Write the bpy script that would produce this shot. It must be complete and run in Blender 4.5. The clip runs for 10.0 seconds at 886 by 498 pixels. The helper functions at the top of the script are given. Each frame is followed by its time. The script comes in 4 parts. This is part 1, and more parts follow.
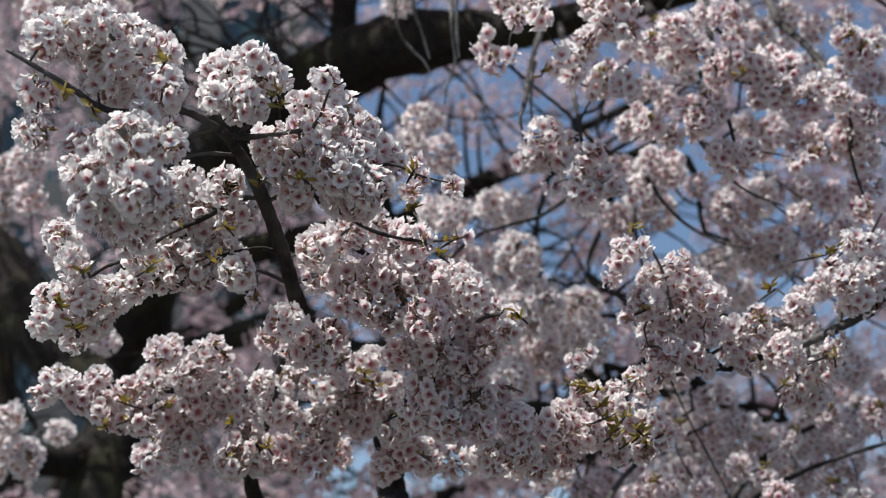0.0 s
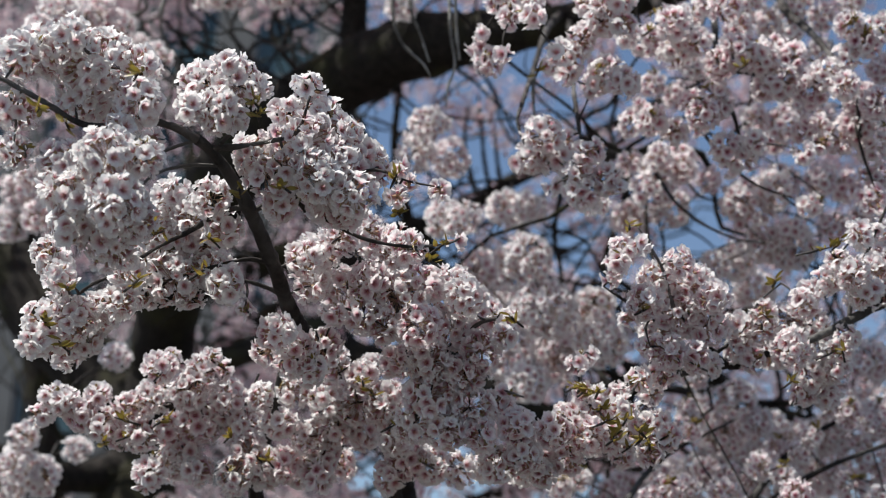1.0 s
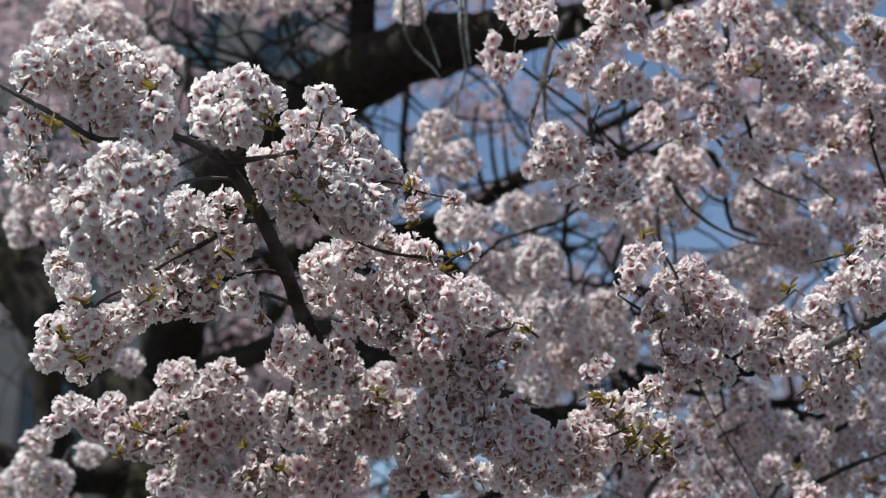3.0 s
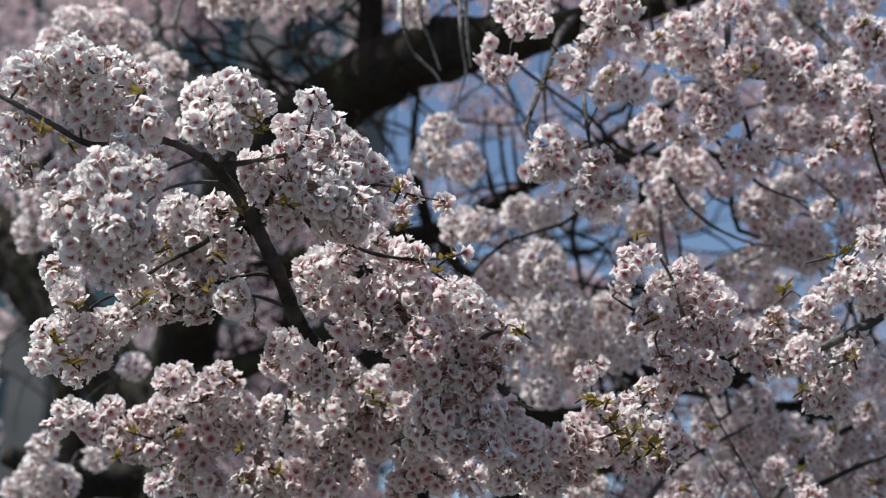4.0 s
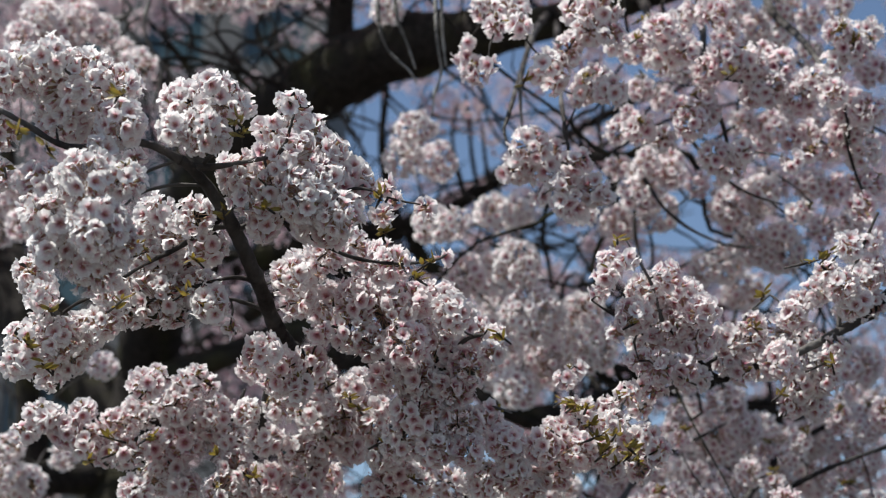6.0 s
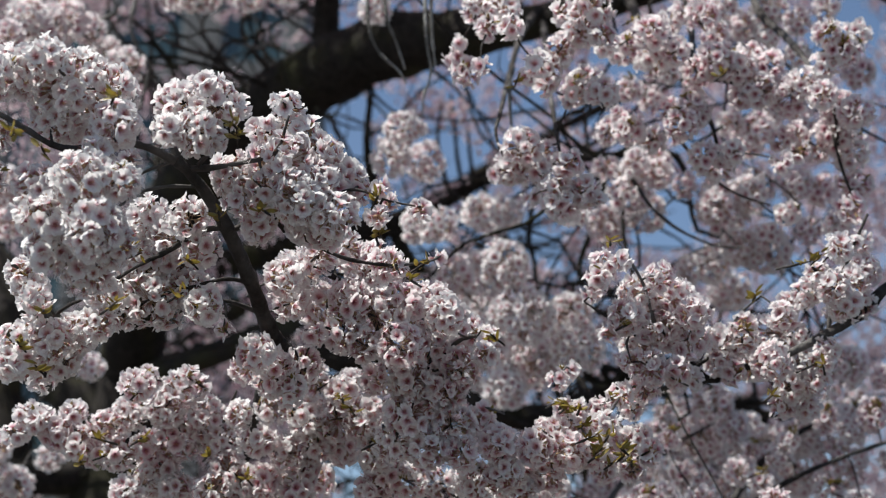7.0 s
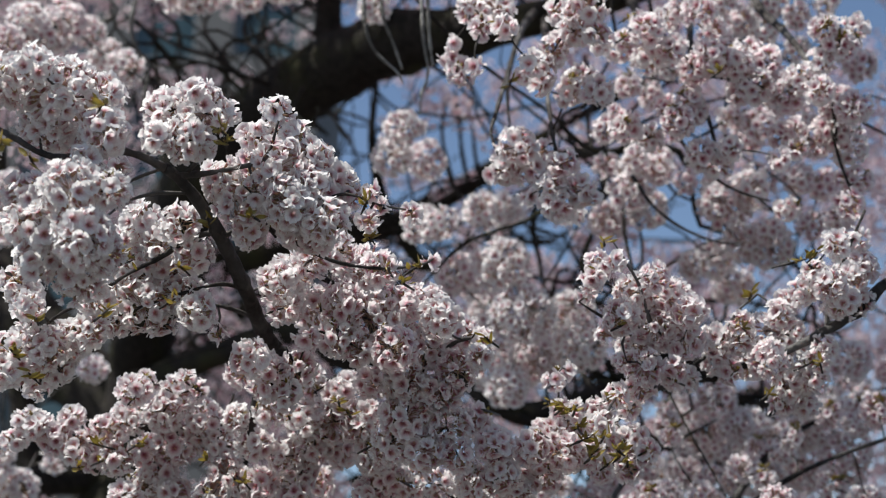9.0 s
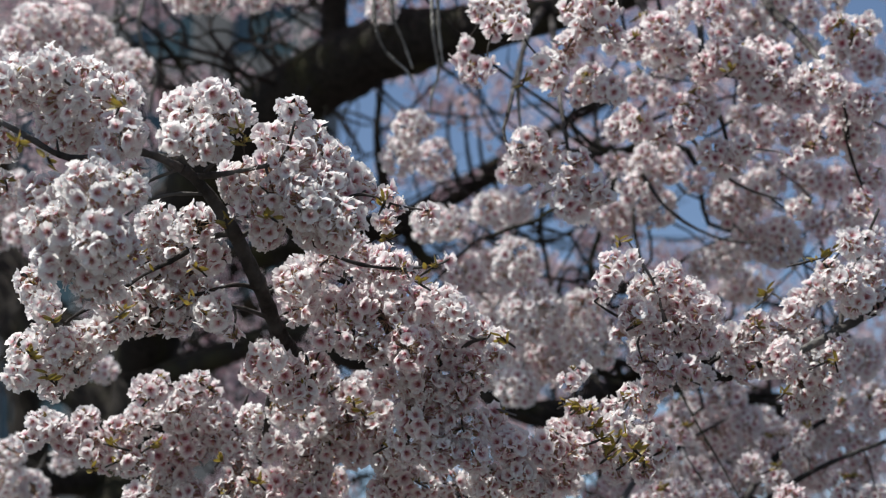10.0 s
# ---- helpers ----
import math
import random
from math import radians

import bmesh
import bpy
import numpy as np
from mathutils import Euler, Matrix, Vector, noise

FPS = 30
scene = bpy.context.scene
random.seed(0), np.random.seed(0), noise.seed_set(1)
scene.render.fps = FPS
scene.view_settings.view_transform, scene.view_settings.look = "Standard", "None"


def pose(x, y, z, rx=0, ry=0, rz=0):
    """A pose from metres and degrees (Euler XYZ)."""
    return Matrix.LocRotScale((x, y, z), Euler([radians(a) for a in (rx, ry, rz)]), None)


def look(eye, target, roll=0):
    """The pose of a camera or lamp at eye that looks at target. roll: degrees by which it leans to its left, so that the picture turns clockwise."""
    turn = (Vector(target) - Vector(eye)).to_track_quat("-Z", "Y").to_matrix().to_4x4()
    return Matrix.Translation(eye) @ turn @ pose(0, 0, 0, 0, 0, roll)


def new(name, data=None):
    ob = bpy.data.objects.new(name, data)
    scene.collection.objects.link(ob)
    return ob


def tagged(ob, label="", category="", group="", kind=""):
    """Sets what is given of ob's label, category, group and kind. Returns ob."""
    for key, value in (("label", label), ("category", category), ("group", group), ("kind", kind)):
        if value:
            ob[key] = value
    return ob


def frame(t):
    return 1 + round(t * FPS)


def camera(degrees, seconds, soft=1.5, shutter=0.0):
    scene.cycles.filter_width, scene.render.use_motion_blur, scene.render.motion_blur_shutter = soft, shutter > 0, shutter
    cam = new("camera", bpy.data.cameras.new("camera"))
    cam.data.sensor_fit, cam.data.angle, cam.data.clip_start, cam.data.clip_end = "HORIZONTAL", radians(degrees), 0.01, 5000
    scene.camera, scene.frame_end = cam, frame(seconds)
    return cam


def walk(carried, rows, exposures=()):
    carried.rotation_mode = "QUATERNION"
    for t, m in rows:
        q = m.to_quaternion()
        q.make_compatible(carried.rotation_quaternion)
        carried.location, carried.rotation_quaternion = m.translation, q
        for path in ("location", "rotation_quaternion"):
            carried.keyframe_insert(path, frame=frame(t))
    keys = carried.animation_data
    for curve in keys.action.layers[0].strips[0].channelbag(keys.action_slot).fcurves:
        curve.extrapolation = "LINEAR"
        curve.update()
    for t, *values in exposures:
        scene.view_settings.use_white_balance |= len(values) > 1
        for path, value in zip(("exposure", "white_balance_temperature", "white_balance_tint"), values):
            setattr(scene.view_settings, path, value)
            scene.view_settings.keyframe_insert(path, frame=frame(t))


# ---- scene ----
cam = camera(36.0, 10.0, soft=1.1)
cam.data.dof.use_dof = True
cam.data.dof.focus_distance = 2.5
cam.data.dof.aperture_fstop = 2.7
PATH = [
    (0, (-0.098, 0.205, 1.684), (-0.035, 2.092, 2.343), 1.6),
    (0.5, (-0.059, 0.246, 1.652), (-0.026, 2.128, 2.329), 0.8),
    (1, (0.004, 0.242, 1.702), (0.002, 2.129, 2.365), 0.4),
    (1.5, (0.018, 0.223, 1.728), (0.007, 2.115, 2.378), 0.4),
    (2, (-0.011, 0.253, 1.737), (-0.016, 2.144, 2.389), -0.1),
    (2.5, (-0.035, 0.24, 1.739), (-0.032, 2.132, 2.388), 0.1),
    (4, (0.049, 0.231, 1.732), (0.003, 2.119, 2.389), 0.2),
    (4.5, (0.007, 0.257, 1.74), (-0.015, 2.146, 2.397), 0.6),
    (5, (-0.013, 0.24, 1.751), (-0.014, 2.131, 2.402), -0.0),
    (5.5, (-0.004, 0.231, 1.757), (0.002, 2.124, 2.404), 0.1),
    (6, (0.01, 0.243, 1.765), (0.023, 2.137, 2.408), -0.1),
    (7.5, (-0.03, 0.235, 1.771), (0.023, 2.129, 2.411), -0.4),
    (8, (-0.004, 0.226, 1.765), (0.035, 2.12, 2.405), -0.5),
    (8.5, (0.028, 0.236, 1.78), (0.05, 2.132, 2.414), -0.8),
    (9, (0.025, 0.236, 1.791), (0.046, 2.135, 2.42), -0.8),
    (9.5, (0.0, 0.22, 1.779), (0.029, 2.117, 2.412), -0.6),
    (10, (-0.009, 0.239, 1.795), (0.015, 2.138, 2.422), -1.0),
]
walk(cam, [(t, look(eye, target, roll)) for t, eye, target, roll in PATH])

# ---- light: clear spring noon, the sun high and behind the blossom ----
SUN_DIR = Vector((-0.44, -0.2, 0.87)).normalized()
world = bpy.data.worlds.new("sky")
scene.world = world
world.use_nodes = True
wn = world.node_tree.nodes
sky = wn.new("ShaderNodeTexSky")
sky.sky_type = "NISHITA"
sky.sun_disc = False
sky.sun_elevation = math.asin(SUN_DIR.z)
sky.sun_rotation = math.atan2(SUN_DIR.x, SUN_DIR.y)
sky.air_density, sky.dust_density, sky.ozone_density = 1.0, 0.6, 2.0
wn["Background"].inputs["Strength"].default_value = 0.073
world.node_tree.links.new(sky.outputs["Color"], wn["Background"].inputs["Color"])
sun_data = bpy.data.lights.new("sun", "SUN")
sun_data.energy, sun_data.angle, sun_data.color = 4.4, radians(0.53), (1.0, 0.985, 0.94)
sun = new("sun", sun_data)
sun.rotation_euler = SUN_DIR.to_track_quat("Z", "Y").to_euler()
sun.location = SUN_DIR * 30
scene.view_settings.exposure = 0.71


# ---- materials ----
def material(name):
    m = bpy.data.materials.new(name)
    m.use_nodes = True
    nt = m.node_tree
    return m, nt, nt.nodes["Principled BSDF"], nt.nodes["Material Output"]


def node(nt, kind, **values):
    n = nt.nodes.new(kind)
    for key, value in values.items():
        n.inputs[key.replace("_", " ")].default_value = value
    return n


def ramp(nt, source, stops):
    r = nt.nodes.new("ShaderNodeValToRGB")
    while len(r.color_ramp.elements) < len(stops):
        r.color_ramp.elements.new(0.5)
    for e, (at, c) in zip(r.color_ramp.elements, stops):
        e.position, e.color = at, (*c, 1)
    nt.links.new(source, r.inputs[0])
    return r.outputs["Color"]


def mixed(nt, fac, a, b):
    m = nt.nodes.new("ShaderNodeMix")
    m.data_type = "RGBA"
    for value, socket in ((fac, m.inputs["Factor"]), (a, m.inputs[6]), (b, m.inputs[7])):
        if isinstance(value, (int, float)):
            socket.default_value = value
        elif isinstance(value, tuple):
            socket.default_value = (*value, 1)
        else:
            nt.links.new(value, socket)
    return m.outputs[2]


def petal_material():
    """Thin petals: rose at the throat, paling to almost white, light passing through."""
    m, nt, bsdf, out = material("petal")
    link = nt.links.new
    uv = nt.nodes.new("ShaderNodeUVMap")
    sep = nt.nodes.new("ShaderNodeSeparateXYZ")
    link(uv.outputs[0], sep.inputs[0])
    pale = ramp(nt, sep.outputs["X"], [(0.0, (0.4, 0.14, 0.17)), (0.2, (0.56, 0.31, 0.34)), (0.42, (0.79, 0.69, 0.7)), (0.66, (0.87, 0.86, 0.845)), (1.0, (0.885, 0.895, 0.868))])
    rosy = ramp(nt, sep.outputs["X"], [(0.0, (0.3, 0.05, 0.095)), (0.27, (0.5, 0.2, 0.26)), (0.5, (0.75, 0.55, 0.585)), (0.77, (0.86, 0.79, 0.785)), (1.0, (0.885, 0.858, 0.838))])
    how = ramp(nt, sep.outputs["Y"], [(0.22, (0, 0, 0)), (0.95, (1, 1, 1))])
    colour = mixed(nt, how, pale, rosy)
    geo = nt.nodes.new("ShaderNodeTexCoord")
    blot = node(nt, "ShaderNodeTexNoise", Scale=260.0, Detail=3.0)
    link(geo.outputs["Object"], blot.inputs["Vector"])
    spots = ramp(nt, blot.outputs[0], [(0.35, (0.88, 0.85, 0.86)), (0.65, (1, 1, 1))])
    mul = nt.nodes.new("ShaderNodeMix")
    mul.data_type, mul.blend_type = "RGBA", "MULTIPLY"
    mul.inputs["Factor"].default_value = 1.0
    link(colour, mul.inputs[6])
    link(spots, mul.inputs[7])
    vein = node(nt, "ShaderNodeTexNoise", Scale=900.0, Detail=2.0)
    link(geo.outputs["Object"], vein.inputs["Vector"])
    bump = node(nt, "ShaderNodeBump", Strength=0.25, Distance=0.0006)
    link(vein.outputs[0], bump.inputs["Height"])
    link(mul.outputs[2], bsdf.inputs["Base Color"])
    link(bump.outputs[0], bsdf.inputs["Normal"])
    bsdf.inputs["Roughness"].default_value = 0.55
    bsdf.inputs["Specular IOR Level"].default_value = 0.15
    thin = nt.nodes.new("ShaderNodeBsdfTranslucent")
    link(mul.outputs[2], thin.inputs["Color"])
    mix = node(nt, "ShaderNodeMixShader", Fac=0.54)
    link(bsdf.outputs[0], mix.inputs[1])
    link(thin.outputs[0], mix.inputs[2])
    link(mix.outputs[0], out.inputs["Surface"])
    return m


def soft_material(name, stops, scale, rough, through_it):
    """Small green and red parts: two tones by noise, a little light through them."""
    m, nt, bsdf, out = material(name)
    link = nt.links.new
    co = nt.nodes.new("ShaderNodeTexCoord")
    n = node(nt, "ShaderNodeTexNoise", Scale=scale, Detail=6.0)
    link(co.outputs["Object"], n.inputs["Vector"])
    colour = ramp(nt, n.outputs[0], stops)
    link(colour, bsdf.inputs["Base Color"])
    bsdf.inputs["Roughness"].default_value = rough
    if through_it:
        thin = nt.nodes.new("ShaderNodeBsdfTranslucent")
        link(colour, thin.inputs["Color"])
        mix = node(nt, "ShaderNodeMixShader", Fac=through_it)
        link(bsdf.outputs[0], mix.inputs[1])
        link(thin.outputs[0], mix.inputs[2])
        link(mix.outputs[0], out.inputs["Surface"])
    return m


def bark_material(name, dark, light, moss):
    """Furrowed bark: stretched grain, lichen blotches, raised lenticels."""
    m, nt, bsdf, out = material(name)
    link = nt.links.new
    co = nt.nodes.new("ShaderNodeTexCoord")
    grain = node(nt, "ShaderNodeTexNoise", Scale=38.0, Detail=8.0, Roughness=0.7)
    link(co.outputs["Object"], grain.inputs["Vector"])
    patch = node(nt, "ShaderNodeTexNoise", Scale=5.0, Detail=4.0)
    link(co.outputs["Object"], patch.inputs["Vector"])
    base = ramp(nt, grain.outputs[0], [(0.3, dark), (0.72, light)])
    where = ramp(nt, patch.outputs[0], [(0.5, (0, 0, 0)), (0.7, (0.8, 0.8, 0.8))])
    link(mixed(nt, where, base, moss), bsdf.inputs["Base Color"])
    rings = node(nt, "ShaderNodeTexVoronoi", Scale=70.0)
    link(co.outputs["Object"], rings.inputs["Vector"])
    add = nt.nodes.new("ShaderNodeMath")
    add.operation = "ADD"
    link(grain.outputs[0], add.inputs[0])
    link(rings.outputs[0], add.inputs[1])
    bump = node(nt, "ShaderNodeBump", Strength=0.8, Distance=0.006)
    link(add.outputs[0], bump.inputs["Height"])
    link(bump.outputs[0], bsdf.inputs["Normal"])
    bsdf.inputs["Roughness"].default_value = 0.9
    bsdf.inputs["Specular IOR Level"].default_value = 0.15
    return m


PETAL = petal_material()
CALYX = soft_material("calyx", [(0.35, (0.42, 0.2, 0.19)), (0.65, (0.4, 0.34, 0.16))], 160, 0.6, 0.4)
STAMEN = soft_material("stamen", [(0.4, (0.42, 0.14, 0.17)), (0.6, (0.55, 0.36, 0.14))], 400, 0.6, 0.0)
LEAF = soft_material("young_leaf", [(0.38, (0.16, 0.08, 0.022)), (0.52, (0.24, 0.19, 0.035)), (0.68, (0.36, 0.33, 0.06))], 60, 0.4, 0.4)
BARK = bark_material("limb_bark", (0.008, 0.007, 0.006), (0.035, 0.03, 0.026), (0.04, 0.04, 0.018))
TWIG = bark_material("twig_bark", (0.014, 0.012, 0.011), (0.075, 0.067, 0.062), (0.2, 0.19, 0.18))
BOUGH_BARK = bark_material("bough_bark", (0.01, 0.0085, 0.008), (0.045, 0.039, 0.036), (0.12, 0.115, 0.11))
# lichen grey, with the sunlight on the hanging threads put into the colour
SUNLIT_TWIG = bark_material("sunlit_lichened_twig", (0.04, 0.037, 0.033), (0.2, 0.19, 0.17), (0.36, 0.35, 0.32))
GRASS = soft_material("trodden_ground", [(0.3, (0.045, 0.04, 0.034)), (0.55, (0.075, 0.066, 0.058)), (0.72, (0.16, 0.14, 0.14))], 30.0, 0.9, 0.0)
PLASTER = soft_material("grey_plaster", [(0.3, (0.06, 0.062, 0.064)), (0.7, (0.09, 0.092, 0.094))], 1.2, 0.8, 0.0)
FRAME_PAINT = soft_material("window_paint", [(0.3, (0.2, 0.2, 0.2)), (0.7, (0.26, 0.26, 0.26))], 4.0, 0.5, 0.0)
PANE = soft_material("tinted_pane", [(0.3, (0.03, 0.055, 0.062)), (0.7, (0.055, 0.09, 0.1))], 0.6, 0.08, 0.0)


# ---- mesh tools ----
def mesh_from(name, verts, tris, mats, slots, uvs=None):
    """One mesh from arrays of corners and triangles."""
    me = bpy.data.meshes.new(name)
    n = len(tris)
    me.vertices.add(len(verts))
    me.vertices.foreach_set("co", np.asarray(verts, dtype=np.float32).ravel())
    me.loops.add(3 * n)
    me.loops.foreach_set("vertex_index", np.asarray(tris, dtype=np.int32).ravel())
    me.polygons.add(n)
    me.polygons.foreach_set("loop_start", np.arange(n, dtype=np.int32) * 3)
    me.polygons.foreach_set("material_index", np.asarray(mats, dtype=np.int32))
    me.polygons.foreach_set("use_smooth", np.ones(n, dtype=bool))
    if uvs is not None:
        layer = me.uv_layers.new(name="UVMap")
        layer.data.foreach_set("uv", np.asarray(uvs, dtype=np.float32)[np.asarray(tris).ravel()].ravel())
    for s in slots:
        me.materials.append(s)
    me.update()
    me.validate()
    return me


def part(name, me, parent, label="", kind=""):
    ob = new(name, me)
    ob.parent = parent
    if parent is not None:
        ob.matrix_parent_inverse = parent.matrix_world.inverted() if parent.type != "EMPTY" else Matrix.Translation(-parent.location)
    return tagged(ob, label=label, kind=kind)


class Heap:
    """Gathers pieces of one mesh."""

    def __init__(self):
        self.v, self.t, self.m, self.u, self.n = [], [], [], [], 0

    def put(self, v, t, m, u):
        self.v.append(v)
        self.t.append(t + self.n)
        self.m.append(m)
        self.u.append(u)
        self.n += len(v)

    def mesh(self, name, slots):
        return mesh_from(name, np.concatenate(self.v), np.concatenate(self.t), np.concatenate(self.m), slots, np.concatenate(self.u))


def spline(rows, step):
    """A smooth line through rows of x, y, z, radius."""
    p = np.array(rows, dtype=float)
    p = np.vstack([2 * p[0] - p[1], p, 2 * p[-1] - p[-2]])
    out = []
    for i in range(1, len(p) - 2):
        a, b, c, d = p[i - 1:i + 3]
        n = max(2, int(np.linalg.norm(c[:3] - b[:3]) / step))
        for s in np.arange(n) / n:
            out.append(0.5 * (2 * b + (c - a) * s + (2 * a - 5 * b + 4 * c - d) * s * s + (3 * b - a - 3 * c + d) * s ** 3))
    out.append(p[-2])
    out = np.array(out)
    out[:, 3] = np.maximum(out[:, 3], 0.0008)
    return out


def tube(line, sides, rough, rng):
    """A knobbly tube along a line, closed at both ends."""
    p, r = line[:, :3], line[:, 3]
    tang = np.gradient(p, axis=0)
    tang /= np.linalg.norm(tang, axis=1)[:, None] + 1e-9
    ref = np.array((0.3, 0.9, 0.2))
    a = np.cross(tang, ref)
    a /= np.linalg.norm(a, axis=1)[:, None] + 1e-9
    b = np.cross(tang, a)
    ang = np.arange(sides) / sides * 2 * math.pi
    knob = 1 + rough * rng.normal(size=(len(p), 1)) + rough * 0.7 * rng.normal(size=(len(p), sides))
    ring = (np.cos(ang)[None, :, None] * a[:, None] + np.sin(ang)[None, :, None] * b[:, None]) * (r[:, None] * knob)[..., None]
    v = (p[:, None] + ring).reshape(-1, 3)
    n = len(p)
    i, j = np.meshgrid(np.arange(n - 1), np.arange(sides), indexing="ij")
    q = [(i * sides + j).ravel(), (i * sides + (j + 1) % sides).ravel(), ((i + 1) * sides + (j + 1) % sides).ravel(), ((i + 1) * sides + j).ravel()]
    t = np.concatenate([np.stack([q[0], q[2], q[1]], 1), np.stack([q[0], q[3], q[2]], 1)])
    caps = [(0, k, k + 1) for k in range(1, sides - 1)] + [((n - 1) * sides, (n - 1) * sides + k + 1, (n - 1) * sides + k) for k in range(1, sides - 1)]
    return v, np.concatenate([t, np.array(caps)])


# ---- a single blossom ----
def blossom_shape(rng, openness, fine):
    """Five cupped, notched petals round a throat with stamens, a calyx behind; unit radius, facing +z."""
    v, t, m, u = [], [], [], []

    def add(points, tris, slot, radial):
        base = len(v)
        v.extend(points)
        u.extend((x, 0.0) for x in radial)
        t.extend(tuple(base + k for k in tri) for tri in tris)
        m.extend([slot] * len(tris))

    cols = {2: (-1, -0.5, 0, 0.5, 1), 1: (-1, 0, 1), 0: (-1, 1)}[fine]
    rows = ((0.0, 1.0), (0.0, 0.35, 0.76, 1.0), (0.0, 0.22, 0.48, 0.76, 1.0))[fine]
    turn = rng.uniform(0, 2 * math.pi)
    for k in range(5):
        a0 = turn + k * 2 * math.pi / 5 + rng.normal() * 0.06
        lift = max(0.25, openness + rng.normal() * 0.12)
        size, curl, over = 1 + rng.normal() * 0.06, rng.normal() * 0.1, rng.uniform(0.02, 0.09)
        steep, slack = 1.15 * lift, 0.9 * lift
        pts, rad = [], []
        for s in rows:
            half = 0.75 * (0.72 + 0.28 * min(1.0, s * 1.8) - 0.1 * max(0, s - 0.7) / 0.3)
            for c in cols:
                reach = (s * (1 - 0.2 * abs(c) ** 2.5) - (0.1 if s == 1.0 and abs(c) < 0.2 else 0)) * size
                r = 0.08 + (math.sin(steep) - math.sin(steep - slack * reach)) / slack
                z = (math.cos(steep - slack * reach) - math.cos(steep)) / slack
                r += rng.normal() * 0.035 * s ** 3
                z += over * c * min(1.0, s * 2) - curl * s * s + rng.normal() * 0.06 * s ** 3
                a = a0 + c * half
                pts.append((r * math.cos(a), r * math.sin(a), z))
                # plain far blossoms never reach the white rim: their shade is coloured in
                rad.append(s if fine else 0.06 + 0.72 * s)
        w = len(cols)
        tris = []
        for i in range(len(rows) - 1):
            for j in range(w - 1):
                q = (i * w + j, i * w + j + 1, (i + 1) * w + j + 1, (i + 1) * w + j)
                tris += [(q[0], q[1], q[2]), (q[0], q[2], q[3])]
        add(pts, tris, 0, rad)
    for ring, count in ((0.16, 5),) if fine else ():
        pts = [(0, 0, 0.0)] + [(ring * math.cos(k * 2 * math.pi / count), ring * math.sin(k * 2 * math.pi / count), 0.09) for k in range(count)]
        add(pts, [(0, 1 + k, 1 + (k + 1) % count) for k in range(count)], 0, [0.0] * len(pts))
    if fine == 2:
        for k in range(9):
            a, h, r = rng.uniform(0, 2 * math.pi), rng.uniform(0.35, 0.62), rng.uniform(0.08, 0.3)
            x, y = r * math.cos(a), r * math.sin(a)
            px, py = -0.016 * math.sin(a), 0.016 * math.cos(a)
            add([(px * 0.6, py * 0.6, 0.02), (-px * 0.6, -py * 0.6, 0.02), (x + px, y + py, h), (x - px, y - py, h), (x * 1.25, y * 1.25, h + 0.06)],
                [(0, 1, 2), (1, 3, 2), (2, 3, 4)], 2, [0.0] * 5)
    if not fine:
        return np.array(v), np.array(t), np.array(m), np.array(u)
    sides = 5
    pts = [(0.17 * math.cos(k * 2 * math.pi / sides), 0.17 * math.sin(k * 2 * math.pi / sides), 0.04) for k in range(sides)]
    pts += [(0.08 * math.cos(k * 2 * math.pi / sides), 0.08 * math.sin(k * 2 * math.pi / sides), -0.42) for k in range(sides)]
    add(pts, [tri for k in range(sides) for tri in ((k, sides + k, (k + 1) % sides), ((k + 1) % sides, sides + k, sides + (k + 1) % sides))], 1, [0.0] * len(pts))
    return np.array(v), np.array(t), np.array(m), np.array(u)


rng = np.random.default_rng(7)
FINE = [blossom_shape(rng, o, 2) for o in (0.6, 0.8, 0.95, 1.1, 0.85, 1.25, 0.7, 1.4)]
MEDIUM = [blossom_shape(rng, o, 1) for o in (0.65, 0.85, 1.0, 1.2)]
PLAIN = [blossom_shape(rng, o, 0) for o in (0.6, 0.8, 1.0, 1.2)]
SLOTS = [PETAL, CALYX, STAMEN]
SINGLE = []
for number, shape in enumerate(FINE):
    uv = shape[3].copy()
    uv[:, 1] = number * 0.125
    SINGLE.append(mesh_from("blossom", shape[0], shape[1], shape[2], SLOTS, uv))


def facing(d, spin):
    """A turn that carries +z to the direction d."""
    m = Vector(d).to_track_quat("Z", "Y").to_matrix() @ Matrix.Rotation(spin, 3, "Z")
    return np.array(m)


def ball_flowers(rng, centre, radius, size, fill, others):
    """Places and turns of the blossoms that make up one rounded umbel, none deep inside a neighbour."""
    core = max(radius - size * 0.55, size * 0.3)
    n = max(4, int(fill * (radius / size) ** 2 * 4))
    out = []
    squash = rng.uniform(0.85, 1.12, 3)
    for k in range(n):
        h = 1 - 2 * (k + 0.5) / n
        a = k * 2.39996 + rng.normal() * 0.25
        d = np.array((math.sqrt(max(0, 1 - h * h)) * math.cos(a), math.sqrt(max(0, 1 - h * h)) * math.sin(a), h))
        place = centre + d * squash * core * rng.uniform(0.8, 1.08)
        if len(others) and np.any(np.linalg.norm(others[:, :3] - place, axis=1) < others[:, 3] * 0.62):
            continue
        way = d + rng.normal(size=3) * 0.36 + np.array((0, 0, -0.05))
        out.append((place, facing(way, rng.uniform(0, 6.28)), size * rng.uniform(0.86, 1.12)))
    return out


